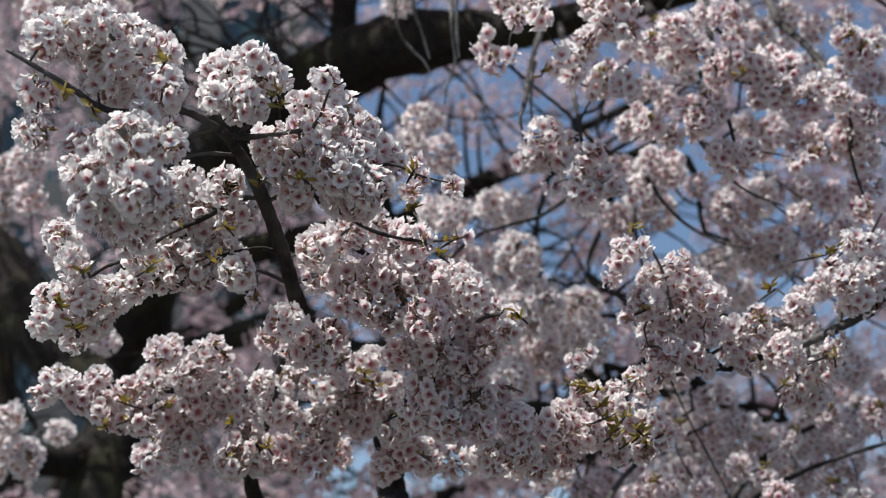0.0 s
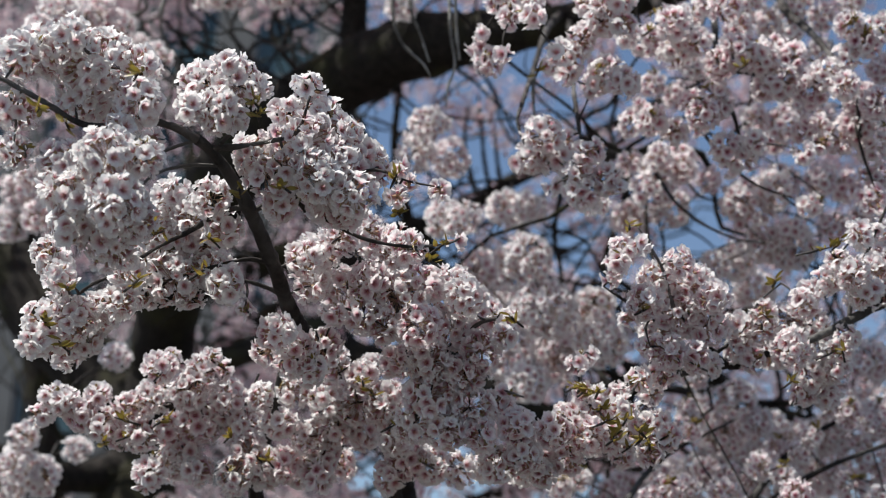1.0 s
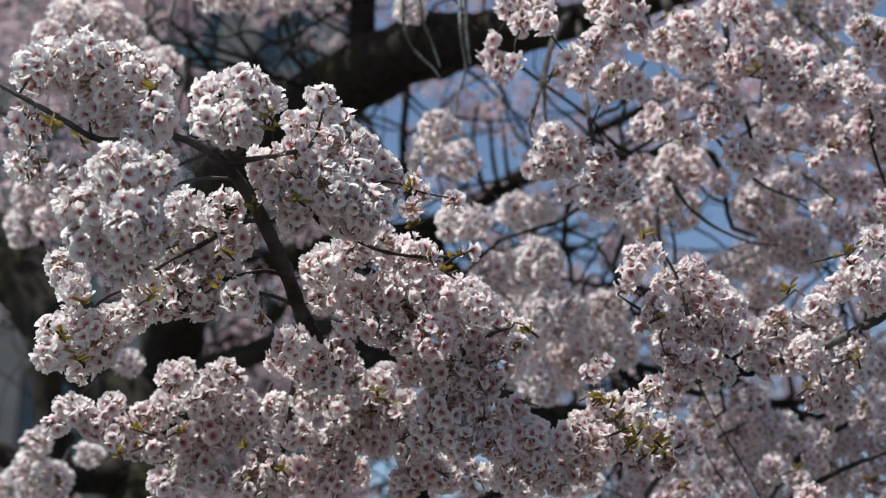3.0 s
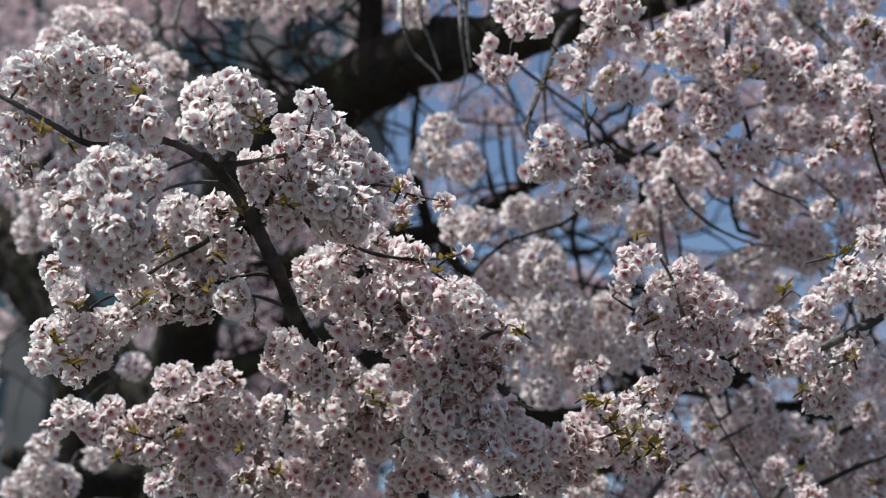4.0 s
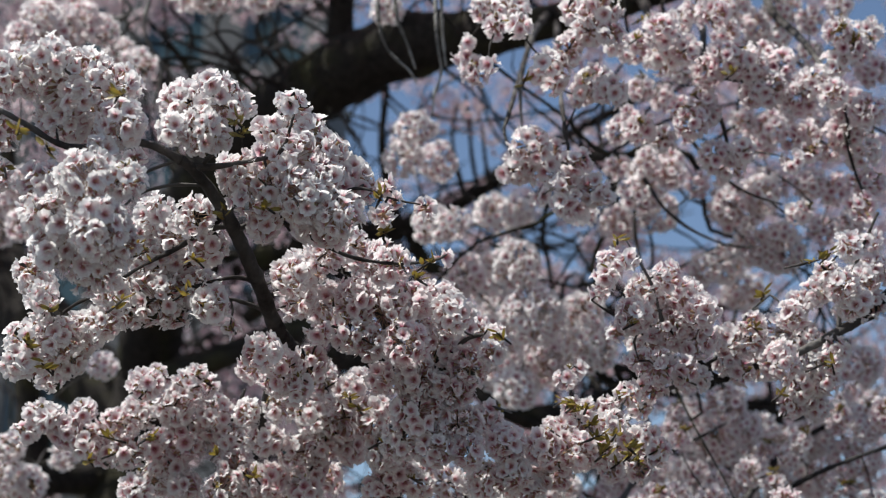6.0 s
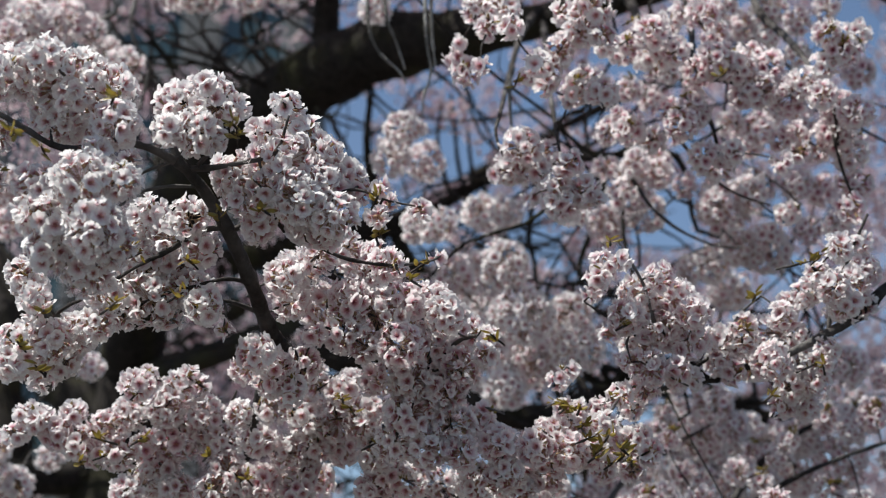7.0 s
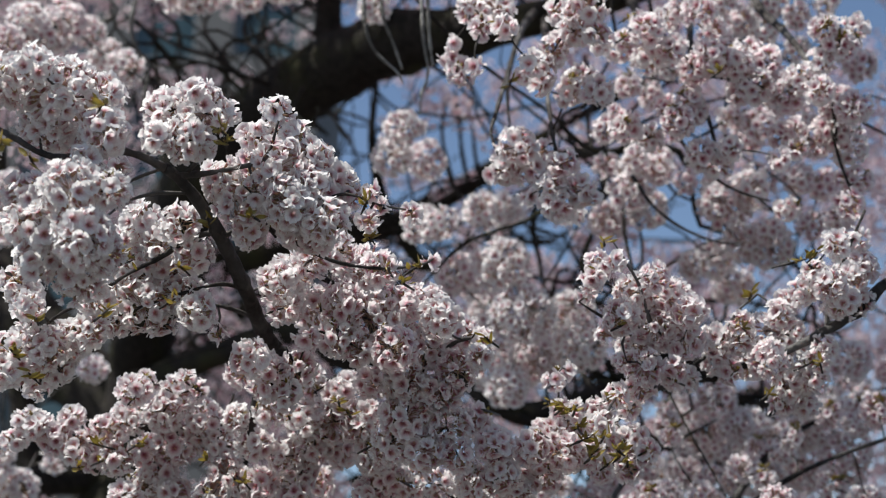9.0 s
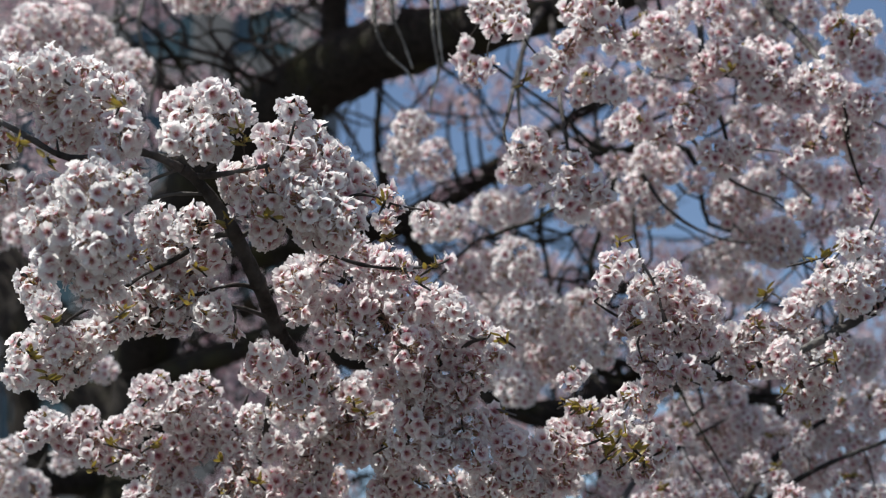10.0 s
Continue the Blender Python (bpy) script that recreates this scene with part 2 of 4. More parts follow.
def stalk(a, b, r):
    """A thin three-sided stalk."""
    d = b - a
    turn = facing(d, 0.0)
    ring = np.array([(math.cos(k * 2.0944), math.sin(k * 2.0944), 0.0) for k in range(3)]) * r
    v = np.concatenate([a + ring @ turn.T, b + ring @ turn.T])
    t = np.array([(k, (k + 1) % 3, 3 + k) for k in range(3)] + [((k + 1) % 3, 3 + (k + 1) % 3, 3 + k) for k in range(3)])
    return v, t


def grow_tree(tree, lines, groups, rng, single_groups, rough_groups, size, blush=0.0, limit=300, rosy_groups=(), pale_groups=()):
    """Twigs from the boughs to every umbel, each umbel a part, the nearest with single blossoms."""
    rows = [r for g in groups for r in g]
    alone = [any(g is s for s in single_groups) for g in groups for r in g]
    coarse = [any(g is s for s in rough_groups) for g in groups for r in g]
    rosy = [0.22 * any(g is s for s in rosy_groups) - 0.16 * any(g is s for s in pale_groups) for g in groups for r in g]
    balls = np.array(rows)
    balls[:, 3] *= np.array([0.9 if any(g is s for s in rosy_groups) else 1.0 for g in groups for r in g])
    roots = np.concatenate([l[:, :3] for l in lines])
    best = np.array([np.min(np.linalg.norm(roots - b[:3], axis=1)) for b in balls])
    source = [roots[np.argmin(np.linalg.norm(roots - b[:3], axis=1))] for b in balls]
    left = set(range(len(balls)))
    made = 0
    while left:
        i = min(left, key=lambda k: best[k])
        left.discard(i)
        c = balls[i, :3]
        a = source[i]
        mid = (a + c) / 2 + rng.normal(size=3) * 0.08 * np.linalg.norm(c - a) + np.array((0, 0, 0.05 * np.linalg.norm(c - a)))
        line = spline([(*a, 0.0026), (*mid, 0.0022), (*c, 0.0014)], 0.015)
        v, t = tube(line, 5, 0.12, rng)
        part("twig", mesh_from("twig", v, t, np.zeros(len(t)), [TWIG]), tree)
        for k in left:
            d = np.linalg.norm(balls[k, :3] - c) * 1.05
            if d < best[k]:
                best[k], source[k] = d, c
        others = np.delete(balls, i, axis=0)
        others = others[np.linalg.norm(others[:, :3] - c, axis=1) < 0.2]
        flowers = ball_flowers(rng, c, balls[i, 3], size, 1.5, others)
        heap, hue = Heap(), rng.uniform(0, 0.52) + blush + rosy[i]
        singles = alone[i] and made + len(flowers) <= limit
        for place, turn, s in flowers:
            foot = place - turn[:, 2] * s * 0.4
            v, t = stalk(c + (foot - c) * 0.15 + rng.normal(size=3) * 0.002, foot, 0.0005)
            heap.put(v, t, np.ones(len(t)), np.zeros((len(v), 2)))
            if not singles:
                kinds = MEDIUM if coarse[i] else FINE
                fv, ft, fm, fu = kinds[rng.integers(len(kinds))]
                fu = fu.copy()
                fu[:, 1] = min(0.99, max(0.0, hue + rng.normal() * 0.15))
                heap.put(place + (fv * s) @ turn.T, ft, fm, fu)
        if not flowers:
            continue
        ob = part("flower_head", heap.mesh("flower_head", SLOTS), tree, kind="" if singles else "stuff")
        if singles:
            made += len(flowers)
            for place, turn, s in flowers:
                bl = new("blossom", SINGLE[rng.integers(len(SINGLE))])
                bl.parent = ob
                bl.matrix_parent_inverse = Matrix()
                m = Matrix([list(r) + [0] for r in turn] + [[0, 0, 0, 1]]).to_4x4()
                bl.matrix_basis = Matrix.Translation(place) @ m @ Matrix.Diagonal((s, s, s, 1))


def woody(tree, name, rows, sides, rough, mat, rng, step):
    line = spline(rows, step)
    v, t = tube(line, sides, rough, rng)
    part(name, mesh_from(name, v, t, np.zeros(len(t)), [mat]), tree)
    return line


def tree_root(name, at, label):
    root = new(name)
    root.location = at
    root.empty_display_size = 0.2
    return tagged(root, label=label, category="tree")


def leaf_shapes(rng):
    """Small folded, curling leaves, a few alike shapes."""
    out = []
    for k in range(5):
        length, width, curl = rng.uniform(0.015, 0.026), rng.uniform(0.003, 0.005), rng.uniform(0.002, 0.009)
        pts = []
        for s in (0.0, 0.3, 0.65, 1.0):
            w = width * math.sin(math.pi * min(0.97, 0.12 + s * 0.85))
            for c in (-1, 0, 1):
                pts.append((c * w, abs(c) * w * 0.7 + curl * s * s, s * length))
        tris = [tri for i in range(3) for j in range(2) for tri in ((i * 3 + j, i * 3 + j + 1, i * 3 + j + 4), (i * 3 + j, i * 3 + j + 4, i * 3 + j + 3))]
        out.append(mesh_from("leaf", np.array(pts), tris, np.zeros(len(tris)), [LEAF]))
    return out


LEAVES = leaf_shapes(np.random.default_rng(5))


def leaf_spur(tree, at, rng, most=8, small=1.0):
    """A short spur with young leaves breaking from it."""
    at = np.array(at)
    lean = np.array((rng.normal() * 0.5, rng.normal() * 0.3 + 0.6, -0.3))
    line = spline([(*(at + lean * 0.04), 0.002), (*(at + lean * 0.015), 0.0024), (*at, 0.0012)], 0.008)
    v, t = tube(line, 6, 0.15, rng)
    spur = part("spur", mesh_from("spur", v, t, np.zeros(len(t)), [TWIG]), tree)
    for k in range(rng.integers(most - 2, most)):
        d = Vector((rng.normal() * 0.8, rng.normal() * 0.8 - 0.2, rng.uniform(-0.2, 1.0)))
        leaf = new("leaf", LEAVES[rng.integers(len(LEAVES))])
        leaf.parent = spur
        turn = d.to_track_quat("Z", "Y").to_matrix().to_4x4() @ Matrix.Rotation(rng.uniform(0, 6.28), 4, "Z")
        leaf.matrix_basis = Matrix.Translation(at + lean * rng.uniform(0, 0.02) + rng.normal(size=3) * 0.003) @ turn @ Matrix.Diagonal((small, small, small, 1))


# ---- plan: boughs and umbels, in metres ----
BOUGH_UPPER = [
    (-0.725, 2.343, 2.785, 0.043),
    (-0.668, 2.373, 2.810, 0.057),
    (-0.594, 2.360, 2.783, 0.064),
    (-0.542, 2.388, 2.786, 0.047),
    (-0.621, 2.407, 2.740, 0.057),
    (-0.518, 2.348, 2.703, 0.042),
    (-0.631, 2.307, 2.805, 0.036),
    (-0.717, 2.400, 2.840, 0.038),
    (-0.735, 2.375, 2.699, 0.039),
    (-0.739, 2.395, 2.630, 0.033),
    (-0.640, 2.375, 2.601, 0.043),
    (-0.557, 2.313, 2.586, 0.052),
    (-0.545, 2.340, 2.643, 0.030),
    (-0.493, 2.313, 2.587, 0.033),
    (-0.609, 2.353, 2.532, 0.049),
    (-0.529, 2.301, 2.503, 0.053),
    (-0.618, 2.368, 2.488, 0.042),
    (-0.559, 2.403, 2.470, 0.049),
    (-0.503, 2.352, 2.492, 0.037),
    (-0.650, 2.358, 2.554, 0.026),
    (-0.376, 2.397, 2.785, 0.037),
    (-0.369, 2.325, 2.769, 0.019),
    (-0.427, 2.414, 2.766, 0.042),
    (-0.355, 2.396, 2.757, 0.045),
]
BOUGH_UPPER += [
    (-0.388, 2.378, 2.701, 0.045),
    (-0.431, 2.347, 2.693, 0.027),
    (-0.325, 2.426, 2.771, 0.022),
    (-0.362, 2.400, 2.700, 0.027),
    (-0.510, 2.439, 2.679, 0.018),
]
BOUGH_CREST = [
    (-0.249, 2.509, 2.810, 0.029),
    (-0.288, 2.505, 2.761, 0.027),
    (-0.229, 2.531, 2.763, 0.044),
    (-0.253, 2.489, 2.690, 0.055),
    (-0.186, 2.528, 2.726, 0.039),
    (-0.193, 2.507, 2.654, 0.051),
    (-0.146, 2.556, 2.693, 0.044),
    (-0.117, 2.557, 2.668, 0.031),
    (-0.220, 2.475, 2.619, 0.054),
    (-0.160, 2.489, 2.593, 0.042),
    (-0.276, 2.482, 2.644, 0.032),
    (-0.302, 2.556, 2.706, 0.027),
    (-0.340, 2.501, 2.672, 0.040),
    (-0.347, 2.523, 2.678, 0.035),
    (-0.314, 2.497, 2.632, 0.040),
    (-0.294, 2.536, 2.596, 0.037),
    (-0.077, 2.500, 2.651, 0.016),
    (-0.081, 2.514, 2.597, 0.022),
    (-0.062, 2.532, 2.631, 0.014),
    (-0.006, 2.536, 2.621, 0.020),
    (-0.218, 2.582, 2.605, 0.039),
    (-0.175, 2.561, 2.585, 0.033),
    (0.028, 2.727, 2.592, 0.012),
]
BOUGH_SIDE = [
    (-0.516, 2.667, 2.652, 0.045),
    (-0.552, 2.694, 2.622, 0.041),
    (-0.475, 2.658, 2.610, 0.043),
    (-0.427, 2.588, 2.624, 0.037),
    (-0.527, 2.697, 2.566, 0.049),
    (-0.465, 2.708, 2.570, 0.043),
    (-0.571, 2.712, 2.537, 0.047),
    (-0.509, 2.684, 2.495, 0.051),
    (-0.438, 2.693, 2.520, 0.043),
    (-0.397, 2.646, 2.473, 0.035),
    (-0.478, 2.724, 2.474, 0.026),
    (-0.557, 2.695, 2.465, 0.025),
    (-0.409, 2.620, 2.574, 0.036),
    (-0.580, 2.620, 2.495, 0.035),
    (-0.376, 2.734, 2.454, 0.017),
    (-0.746, 2.723, 2.540, 0.035),
    (-0.705, 2.629, 2.478, 0.033),
    (-0.756, 2.694, 2.554, 0.028),
    (-0.737, 2.694, 2.410, 0.048),
    (-0.749, 2.674, 2.372, 0.033),
    (-0.681, 2.677, 2.416, 0.046),
    (-0.653, 2.728, 2.441, 0.043),
    (-0.721, 2.761, 2.384, 0.039),
    (-0.590, 2.638, 2.436, 0.035),
]
BOUGH_SIDE += [
    (-0.670, 2.724, 2.396, 0.038),
]
BOUGH_HEART = [
    (-0.264, 2.718, 2.547, 0.043),
    (-0.248, 2.815, 2.594, 0.052),
    (-0.198, 2.745, 2.606, 0.046),
    (-0.159, 2.825, 2.645, 0.045),
    (-0.103, 2.854, 2.606, 0.057),
    (-0.255, 2.803, 2.524, 0.040),
    (-0.206, 2.880, 2.542, 0.053),
    (-0.143, 2.770, 2.521, 0.055),
    (-0.206, 2.756, 2.449, 0.028),
    (-0.090, 2.786, 2.619, 0.031),
    (-0.065, 2.706, 2.570, 0.039),
    (-0.153, 2.774, 2.454, 0.044),
    (-0.089, 2.796, 2.495, 0.060),
    (-0.023, 2.820, 2.525, 0.056),
    (-0.109, 2.775, 2.432, 0.039),
    (-0.044, 2.757, 2.427, 0.054),
    (0.022, 2.855, 2.547, 0.041),
    (0.044, 2.781, 2.490, 0.051),
    (0.091, 2.891, 2.487, 0.046),
    (0.023, 2.889, 2.462, 0.061),
    (0.129, 2.805, 2.452, 0.029),
    (0.077, 2.836, 2.403, 0.044),
    (-0.022, 2.852, 2.384, 0.056),
    (-0.090, 2.872, 2.388, 0.038),
]
BOUGH_HEART += [
    (0.045, 2.871, 2.366, 0.056),
    (-0.022, 2.880, 2.322, 0.060),
    (0.056, 2.897, 2.303, 0.056),
    (0.114, 2.944, 2.324, 0.039),
    (0.011, 2.893, 2.257, 0.049),
    (0.077, 2.885, 2.244, 0.038),
    (-0.056, 2.924, 2.274, 0.045),
    (0.120, 2.792, 2.420, 0.026),
]
BOUGH_HEART += [
    (0.150, 2.920, 2.270, 0.045),
    (0.165, 2.950, 2.215, 0.040),
    (0.115, 2.970, 2.200, 0.045),
]
BOUGH_LOW = [
    (-0.309, 2.724, 2.405, 0.043),
    (-0.350, 2.888, 2.415, 0.036),
    (-0.283, 2.791, 2.380, 0.050),
    (-0.232, 2.818, 2.409, 0.040),
    (-0.256, 2.800, 2.349, 0.037),
    (-0.229, 3.071, 2.436, 0.043),
    (-0.316, 3.117, 2.385, 0.044),
    (-0.589, 3.014, 2.410, 0.038),
    (-0.584, 3.103, 2.446, 0.032),
    (-0.524, 3.114, 2.421, 0.044),
    (-0.484, 3.013, 2.434, 0.021),
    (-0.473, 3.109, 2.432, 0.022),
    (-0.543, 3.100, 2.381, 0.048),
    (-0.623, 3.137, 2.376, 0.049),
    (-0.660, 3.094, 2.343, 0.043),
    (-0.465, 3.145, 2.366, 0.056),
    (-0.429, 3.166, 2.320, 0.056),
    (-0.377, 3.033, 2.354, 0.035),
    (-0.342, 3.058, 2.300, 0.043),
    (-0.525, 3.156, 2.319, 0.056),
    (-0.595, 3.206, 2.316, 0.050),
    (-0.632, 3.097, 2.283, 0.043),
    (-0.410, 3.141, 2.255, 0.048),
    (-0.377, 3.174, 2.224, 0.054),
]
BOUGH_LOW += [
    (-0.335, 3.126, 2.228, 0.043),
    (-0.829, 3.088, 2.366, 0.031),
    (-0.802, 3.086, 2.347, 0.036),
    (-0.769, 3.101, 2.332, 0.043),
    (-0.742, 3.125, 2.374, 0.032),
    (-0.718, 3.097, 2.307, 0.041),
    (-0.685, 3.117, 2.287, 0.036),
    (-0.589, 3.200, 2.240, 0.049),
    (-0.613, 3.088, 2.198, 0.038),
    (-0.522, 3.171, 2.223, 0.039),
    (-0.551, 3.186, 2.262, 0.039),
    (-0.850, 3.093, 2.324, 0.031),
    (-0.167, 3.049, 2.406, 0.038),
    (-0.147, 3.132, 2.450, 0.032),
    (-0.179, 3.070, 2.350, 0.052),
    (-0.119, 3.062, 2.349, 0.055),
    (-0.217, 3.109, 2.334, 0.043),
    (-0.171, 3.163, 2.308, 0.049),
    (-0.094, 3.072, 2.279, 0.047),
    (-0.072, 3.122, 2.240, 0.055),
    (-0.024, 3.128, 2.229, 0.048),
    (-0.209, 3.156, 2.393, 0.032),
    (-0.253, 3.137, 2.254, 0.043),
    (-0.222, 3.212, 2.242, 0.037),
]
BOUGH_LOW += [
    (-0.261, 3.110, 2.202, 0.038),
    (-0.108, 3.136, 2.206, 0.041),
    (0.037, 3.180, 2.231, 0.044),
    (0.099, 3.215, 2.243, 0.042),
]
BOUGH_LOW += [
    (-0.246, 3.080, 2.357, 0.045),
    (-0.236, 3.120, 2.299, 0.050),
    (-0.282, 3.100, 2.283, 0.045),
    (-0.436, 3.120, 2.205, 0.050),
    (-0.380, 3.140, 2.230, 0.045),
    (-0.302, 3.150, 2.217, 0.045),
]
BOUGH_BALL = [
    (0.368, 2.866, 2.623, 0.034),
    (0.353, 2.849, 2.587, 0.030),
    (0.396, 2.824, 2.621, 0.023),
    (0.346, 2.893, 2.571, 0.023),
    (0.477, 2.843, 2.591, 0.034),
    (0.443, 2.925, 2.581, 0.051),
    (0.514, 2.932, 2.571, 0.058),
    (0.545, 2.865, 2.524, 0.041),
    (0.411, 2.879, 2.519, 0.046),
    (0.490, 2.947, 2.514, 0.063),
    (0.545, 2.936, 2.487, 0.046),
    (0.444, 2.959, 2.481, 0.047),
    (0.378, 2.898, 2.489, 0.023),
    (0.453, 2.895, 2.418, 0.043),
    (0.514, 2.917, 2.411, 0.034),
    (0.551, 2.980, 2.412, 0.030),
    (0.422, 2.908, 2.432, 0.030),
]
BOUGH_RIGHT = [
    (0.616, 2.995, 2.503, 0.036),
    (0.630, 3.020, 2.461, 0.043),
    (0.672, 3.005, 2.506, 0.043),
    (0.677, 2.992, 2.537, 0.026),
    (0.743, 3.068, 2.536, 0.044),
    (0.751, 2.953, 2.541, 0.035),
    (0.722, 2.963, 2.447, 0.047),
    (0.805, 3.075, 2.525, 0.044),
    (0.815, 3.082, 2.477, 0.049),
    (0.794, 3.057, 2.596, 0.032),
    (0.809, 2.975, 2.597, 0.036),
    (0.854, 3.036, 2.641, 0.032),
    (0.719, 3.093, 2.467, 0.037),
    (0.648, 3.001, 2.432, 0.031),
    (0.797, 3.083, 2.415, 0.048),
    (0.825, 3.108, 2.383, 0.036),
    (0.770, 3.084, 2.378, 0.031),
    (0.836, 3.048, 2.419, 0.031),
    (0.839, 3.002, 2.456, 0.031),
    (0.853, 3.001, 2.481, 0.031),
    (0.824, 2.932, 2.633, 0.024),
    (0.853, 2.922, 2.593, 0.042),
    (0.911, 2.988, 2.626, 0.043),
    (0.886, 2.963, 2.568, 0.040),
]
BOUGH_RIGHT += [
    (0.945, 3.010, 2.658, 0.044),
    (0.863, 2.893, 2.669, 0.035),
    (0.937, 3.002, 2.719, 0.034),
    (0.942, 3.017, 2.584, 0.034),
    (0.889, 3.053, 2.580, 0.024),
]
BOUGH_SPUR = [
    (0.270, 3.030, 2.307, 0.052),
    (0.317, 3.019, 2.340, 0.042),
    (0.358, 2.974, 2.352, 0.028),
    (0.361, 2.918, 2.307, 0.032),
    (0.291, 2.994, 2.358, 0.023),
    (0.227, 2.952, 2.268, 0.045),
    (0.297, 2.971, 2.260, 0.046),
    (0.209, 3.025, 2.235, 0.042),
    (0.254, 3.012, 2.222, 0.042),
    (0.344, 2.984, 2.263, 0.039),
    (0.399, 3.039, 2.297, 0.033),
    (0.440, 3.000, 2.289, 0.039),
    (0.460, 2.975, 2.261, 0.032),
    (0.422, 2.976, 2.227, 0.032),
    (0.375, 3.049, 2.239, 0.033),
    (0.173, 3.003, 2.232, 0.035),
    (0.164, 3.051, 2.205, 0.037),
    (0.206, 3.002, 2.188, 0.032),
    (0.398, 2.921, 2.366, 0.030),
    (0.452, 2.957, 2.386, 0.032),
    (0.432, 3.002, 2.360, 0.028),
    (0.273, 2.908, 2.395, 0.023),
    (0.306, 2.974, 2.431, 0.016),
]
HANGING_TOP = [
    (0.079, 3.101, 3.206, 0.029),
    (0.105, 3.090, 3.165, 0.037),
    (0.085, 3.072, 3.229, 0.013),
    (0.130, 2.942, 3.106, 0.022),
    (0.129, 3.010, 3.290, 0.044),
    (0.184, 3.053, 3.307, 0.047),
    (0.199, 2.921, 3.192, 0.030),
    (0.151, 2.961, 3.213, 0.030),
    (0.228, 3.046, 2.961, 0.048),
    (0.206, 3.110, 2.933, 0.046),
    (0.256, 3.091, 2.925, 0.046),
    (0.167, 3.104, 2.917, 0.018),
    (0.288, 3.143, 2.989, 0.029),
    (0.323, 3.008, 2.905, 0.037),
    (0.299, 3.034, 2.862, 0.032),
    (0.313, 3.060, 2.832, 0.048),
    (0.363, 3.051, 2.855, 0.038),
    (0.387, 3.046, 2.837, 0.022),
    (0.358, 3.228, 2.864, 0.034),
    (0.256, 3.192, 2.896, 0.016),
    (0.256, 2.953, 3.119, 0.033),
    (0.250, 3.037, 3.132, 0.028),
    (0.279, 3.009, 3.097, 0.028),
    (0.311, 2.984, 3.169, 0.038),
]
HANGING_TOP += [
    (0.292, 3.003, 3.136, 0.031),
    (0.376, 3.069, 3.126, 0.047),
    (0.349, 3.066, 3.096, 0.034),
    (0.407, 3.023, 3.083, 0.038),
    (0.377, 2.933, 3.241, 0.053),
    (0.355, 2.974, 3.207, 0.041),
    (0.401, 2.938, 3.185, 0.033),
    (0.322, 3.000, 3.271, 0.031),
]
HANGING_RIGHT = [
    (0.500, 3.243, 3.302, 0.050),
    (0.447, 3.167, 3.278, 0.038),
    (0.543, 3.093, 3.270, 0.050),
    (0.601, 3.128, 3.240, 0.040),
    (0.555, 3.178, 3.239, 0.049),
    (0.537, 3.197, 3.355, 0.025),
    (0.614, 3.235, 3.376, 0.039),
    (0.678, 3.144, 3.342, 0.046),
    (0.727, 3.248, 3.352, 0.039),
    (0.648, 3.192, 3.384, 0.039),
    (0.667, 3.199, 3.219, 0.049),
    (0.705, 3.177, 3.239, 0.054),
    (0.766, 3.208, 3.239, 0.055),
    (0.808, 3.244, 3.288, 0.044),
    (0.816, 3.209, 3.180, 0.052),
    (0.791, 3.274, 3.195, 0.044),
    (0.889, 3.222, 3.171, 0.055),
    (0.913, 3.167, 3.174, 0.043),
    (0.850, 3.217, 3.244, 0.044),
    (0.610, 3.286, 3.162, 0.036),
    (0.610, 3.160, 3.068, 0.048),
    (0.656, 3.220, 3.154, 0.041),
    (0.667, 3.231, 3.122, 0.035),
    (0.633, 3.347, 3.121, 0.028),
]
HANGING_RIGHT += [
    (0.466, 3.357, 3.133, 0.040),
    (0.501, 3.231, 3.085, 0.049),
    (0.493, 3.337, 3.163, 0.031),
    (0.573, 3.332, 3.099, 0.042),
    (0.672, 3.228, 3.011, 0.043),
    (0.723, 3.277, 3.014, 0.049),
    (0.734, 3.192, 3.010, 0.035),
    (0.714, 3.364, 3.019, 0.031),
    (0.886, 3.302, 3.087, 0.039),
    (0.931, 3.347, 3.122, 0.037),
    (0.978, 3.335, 3.086, 0.050),
    (1.011, 3.299, 3.101, 0.055),
    (1.057, 3.326, 3.067, 0.056),
    (1.031, 3.267, 3.117, 0.049),
    (1.025, 3.157, 3.096, 0.048),
    (1.019, 3.259, 3.158, 0.050),
    (0.936, 3.123, 3.124, 0.042),
    (0.893, 3.196, 3.012, 0.029),
    (1.074, 3.362, 2.992, 0.045),
    (0.846, 3.183, 2.978, 0.029),
    (0.955, 3.094, 3.271, 0.042),
    (0.996, 3.109, 3.234, 0.048),
    (1.085, 3.263, 3.361, 0.039),
    (0.962, 3.136, 3.215, 0.040),
]
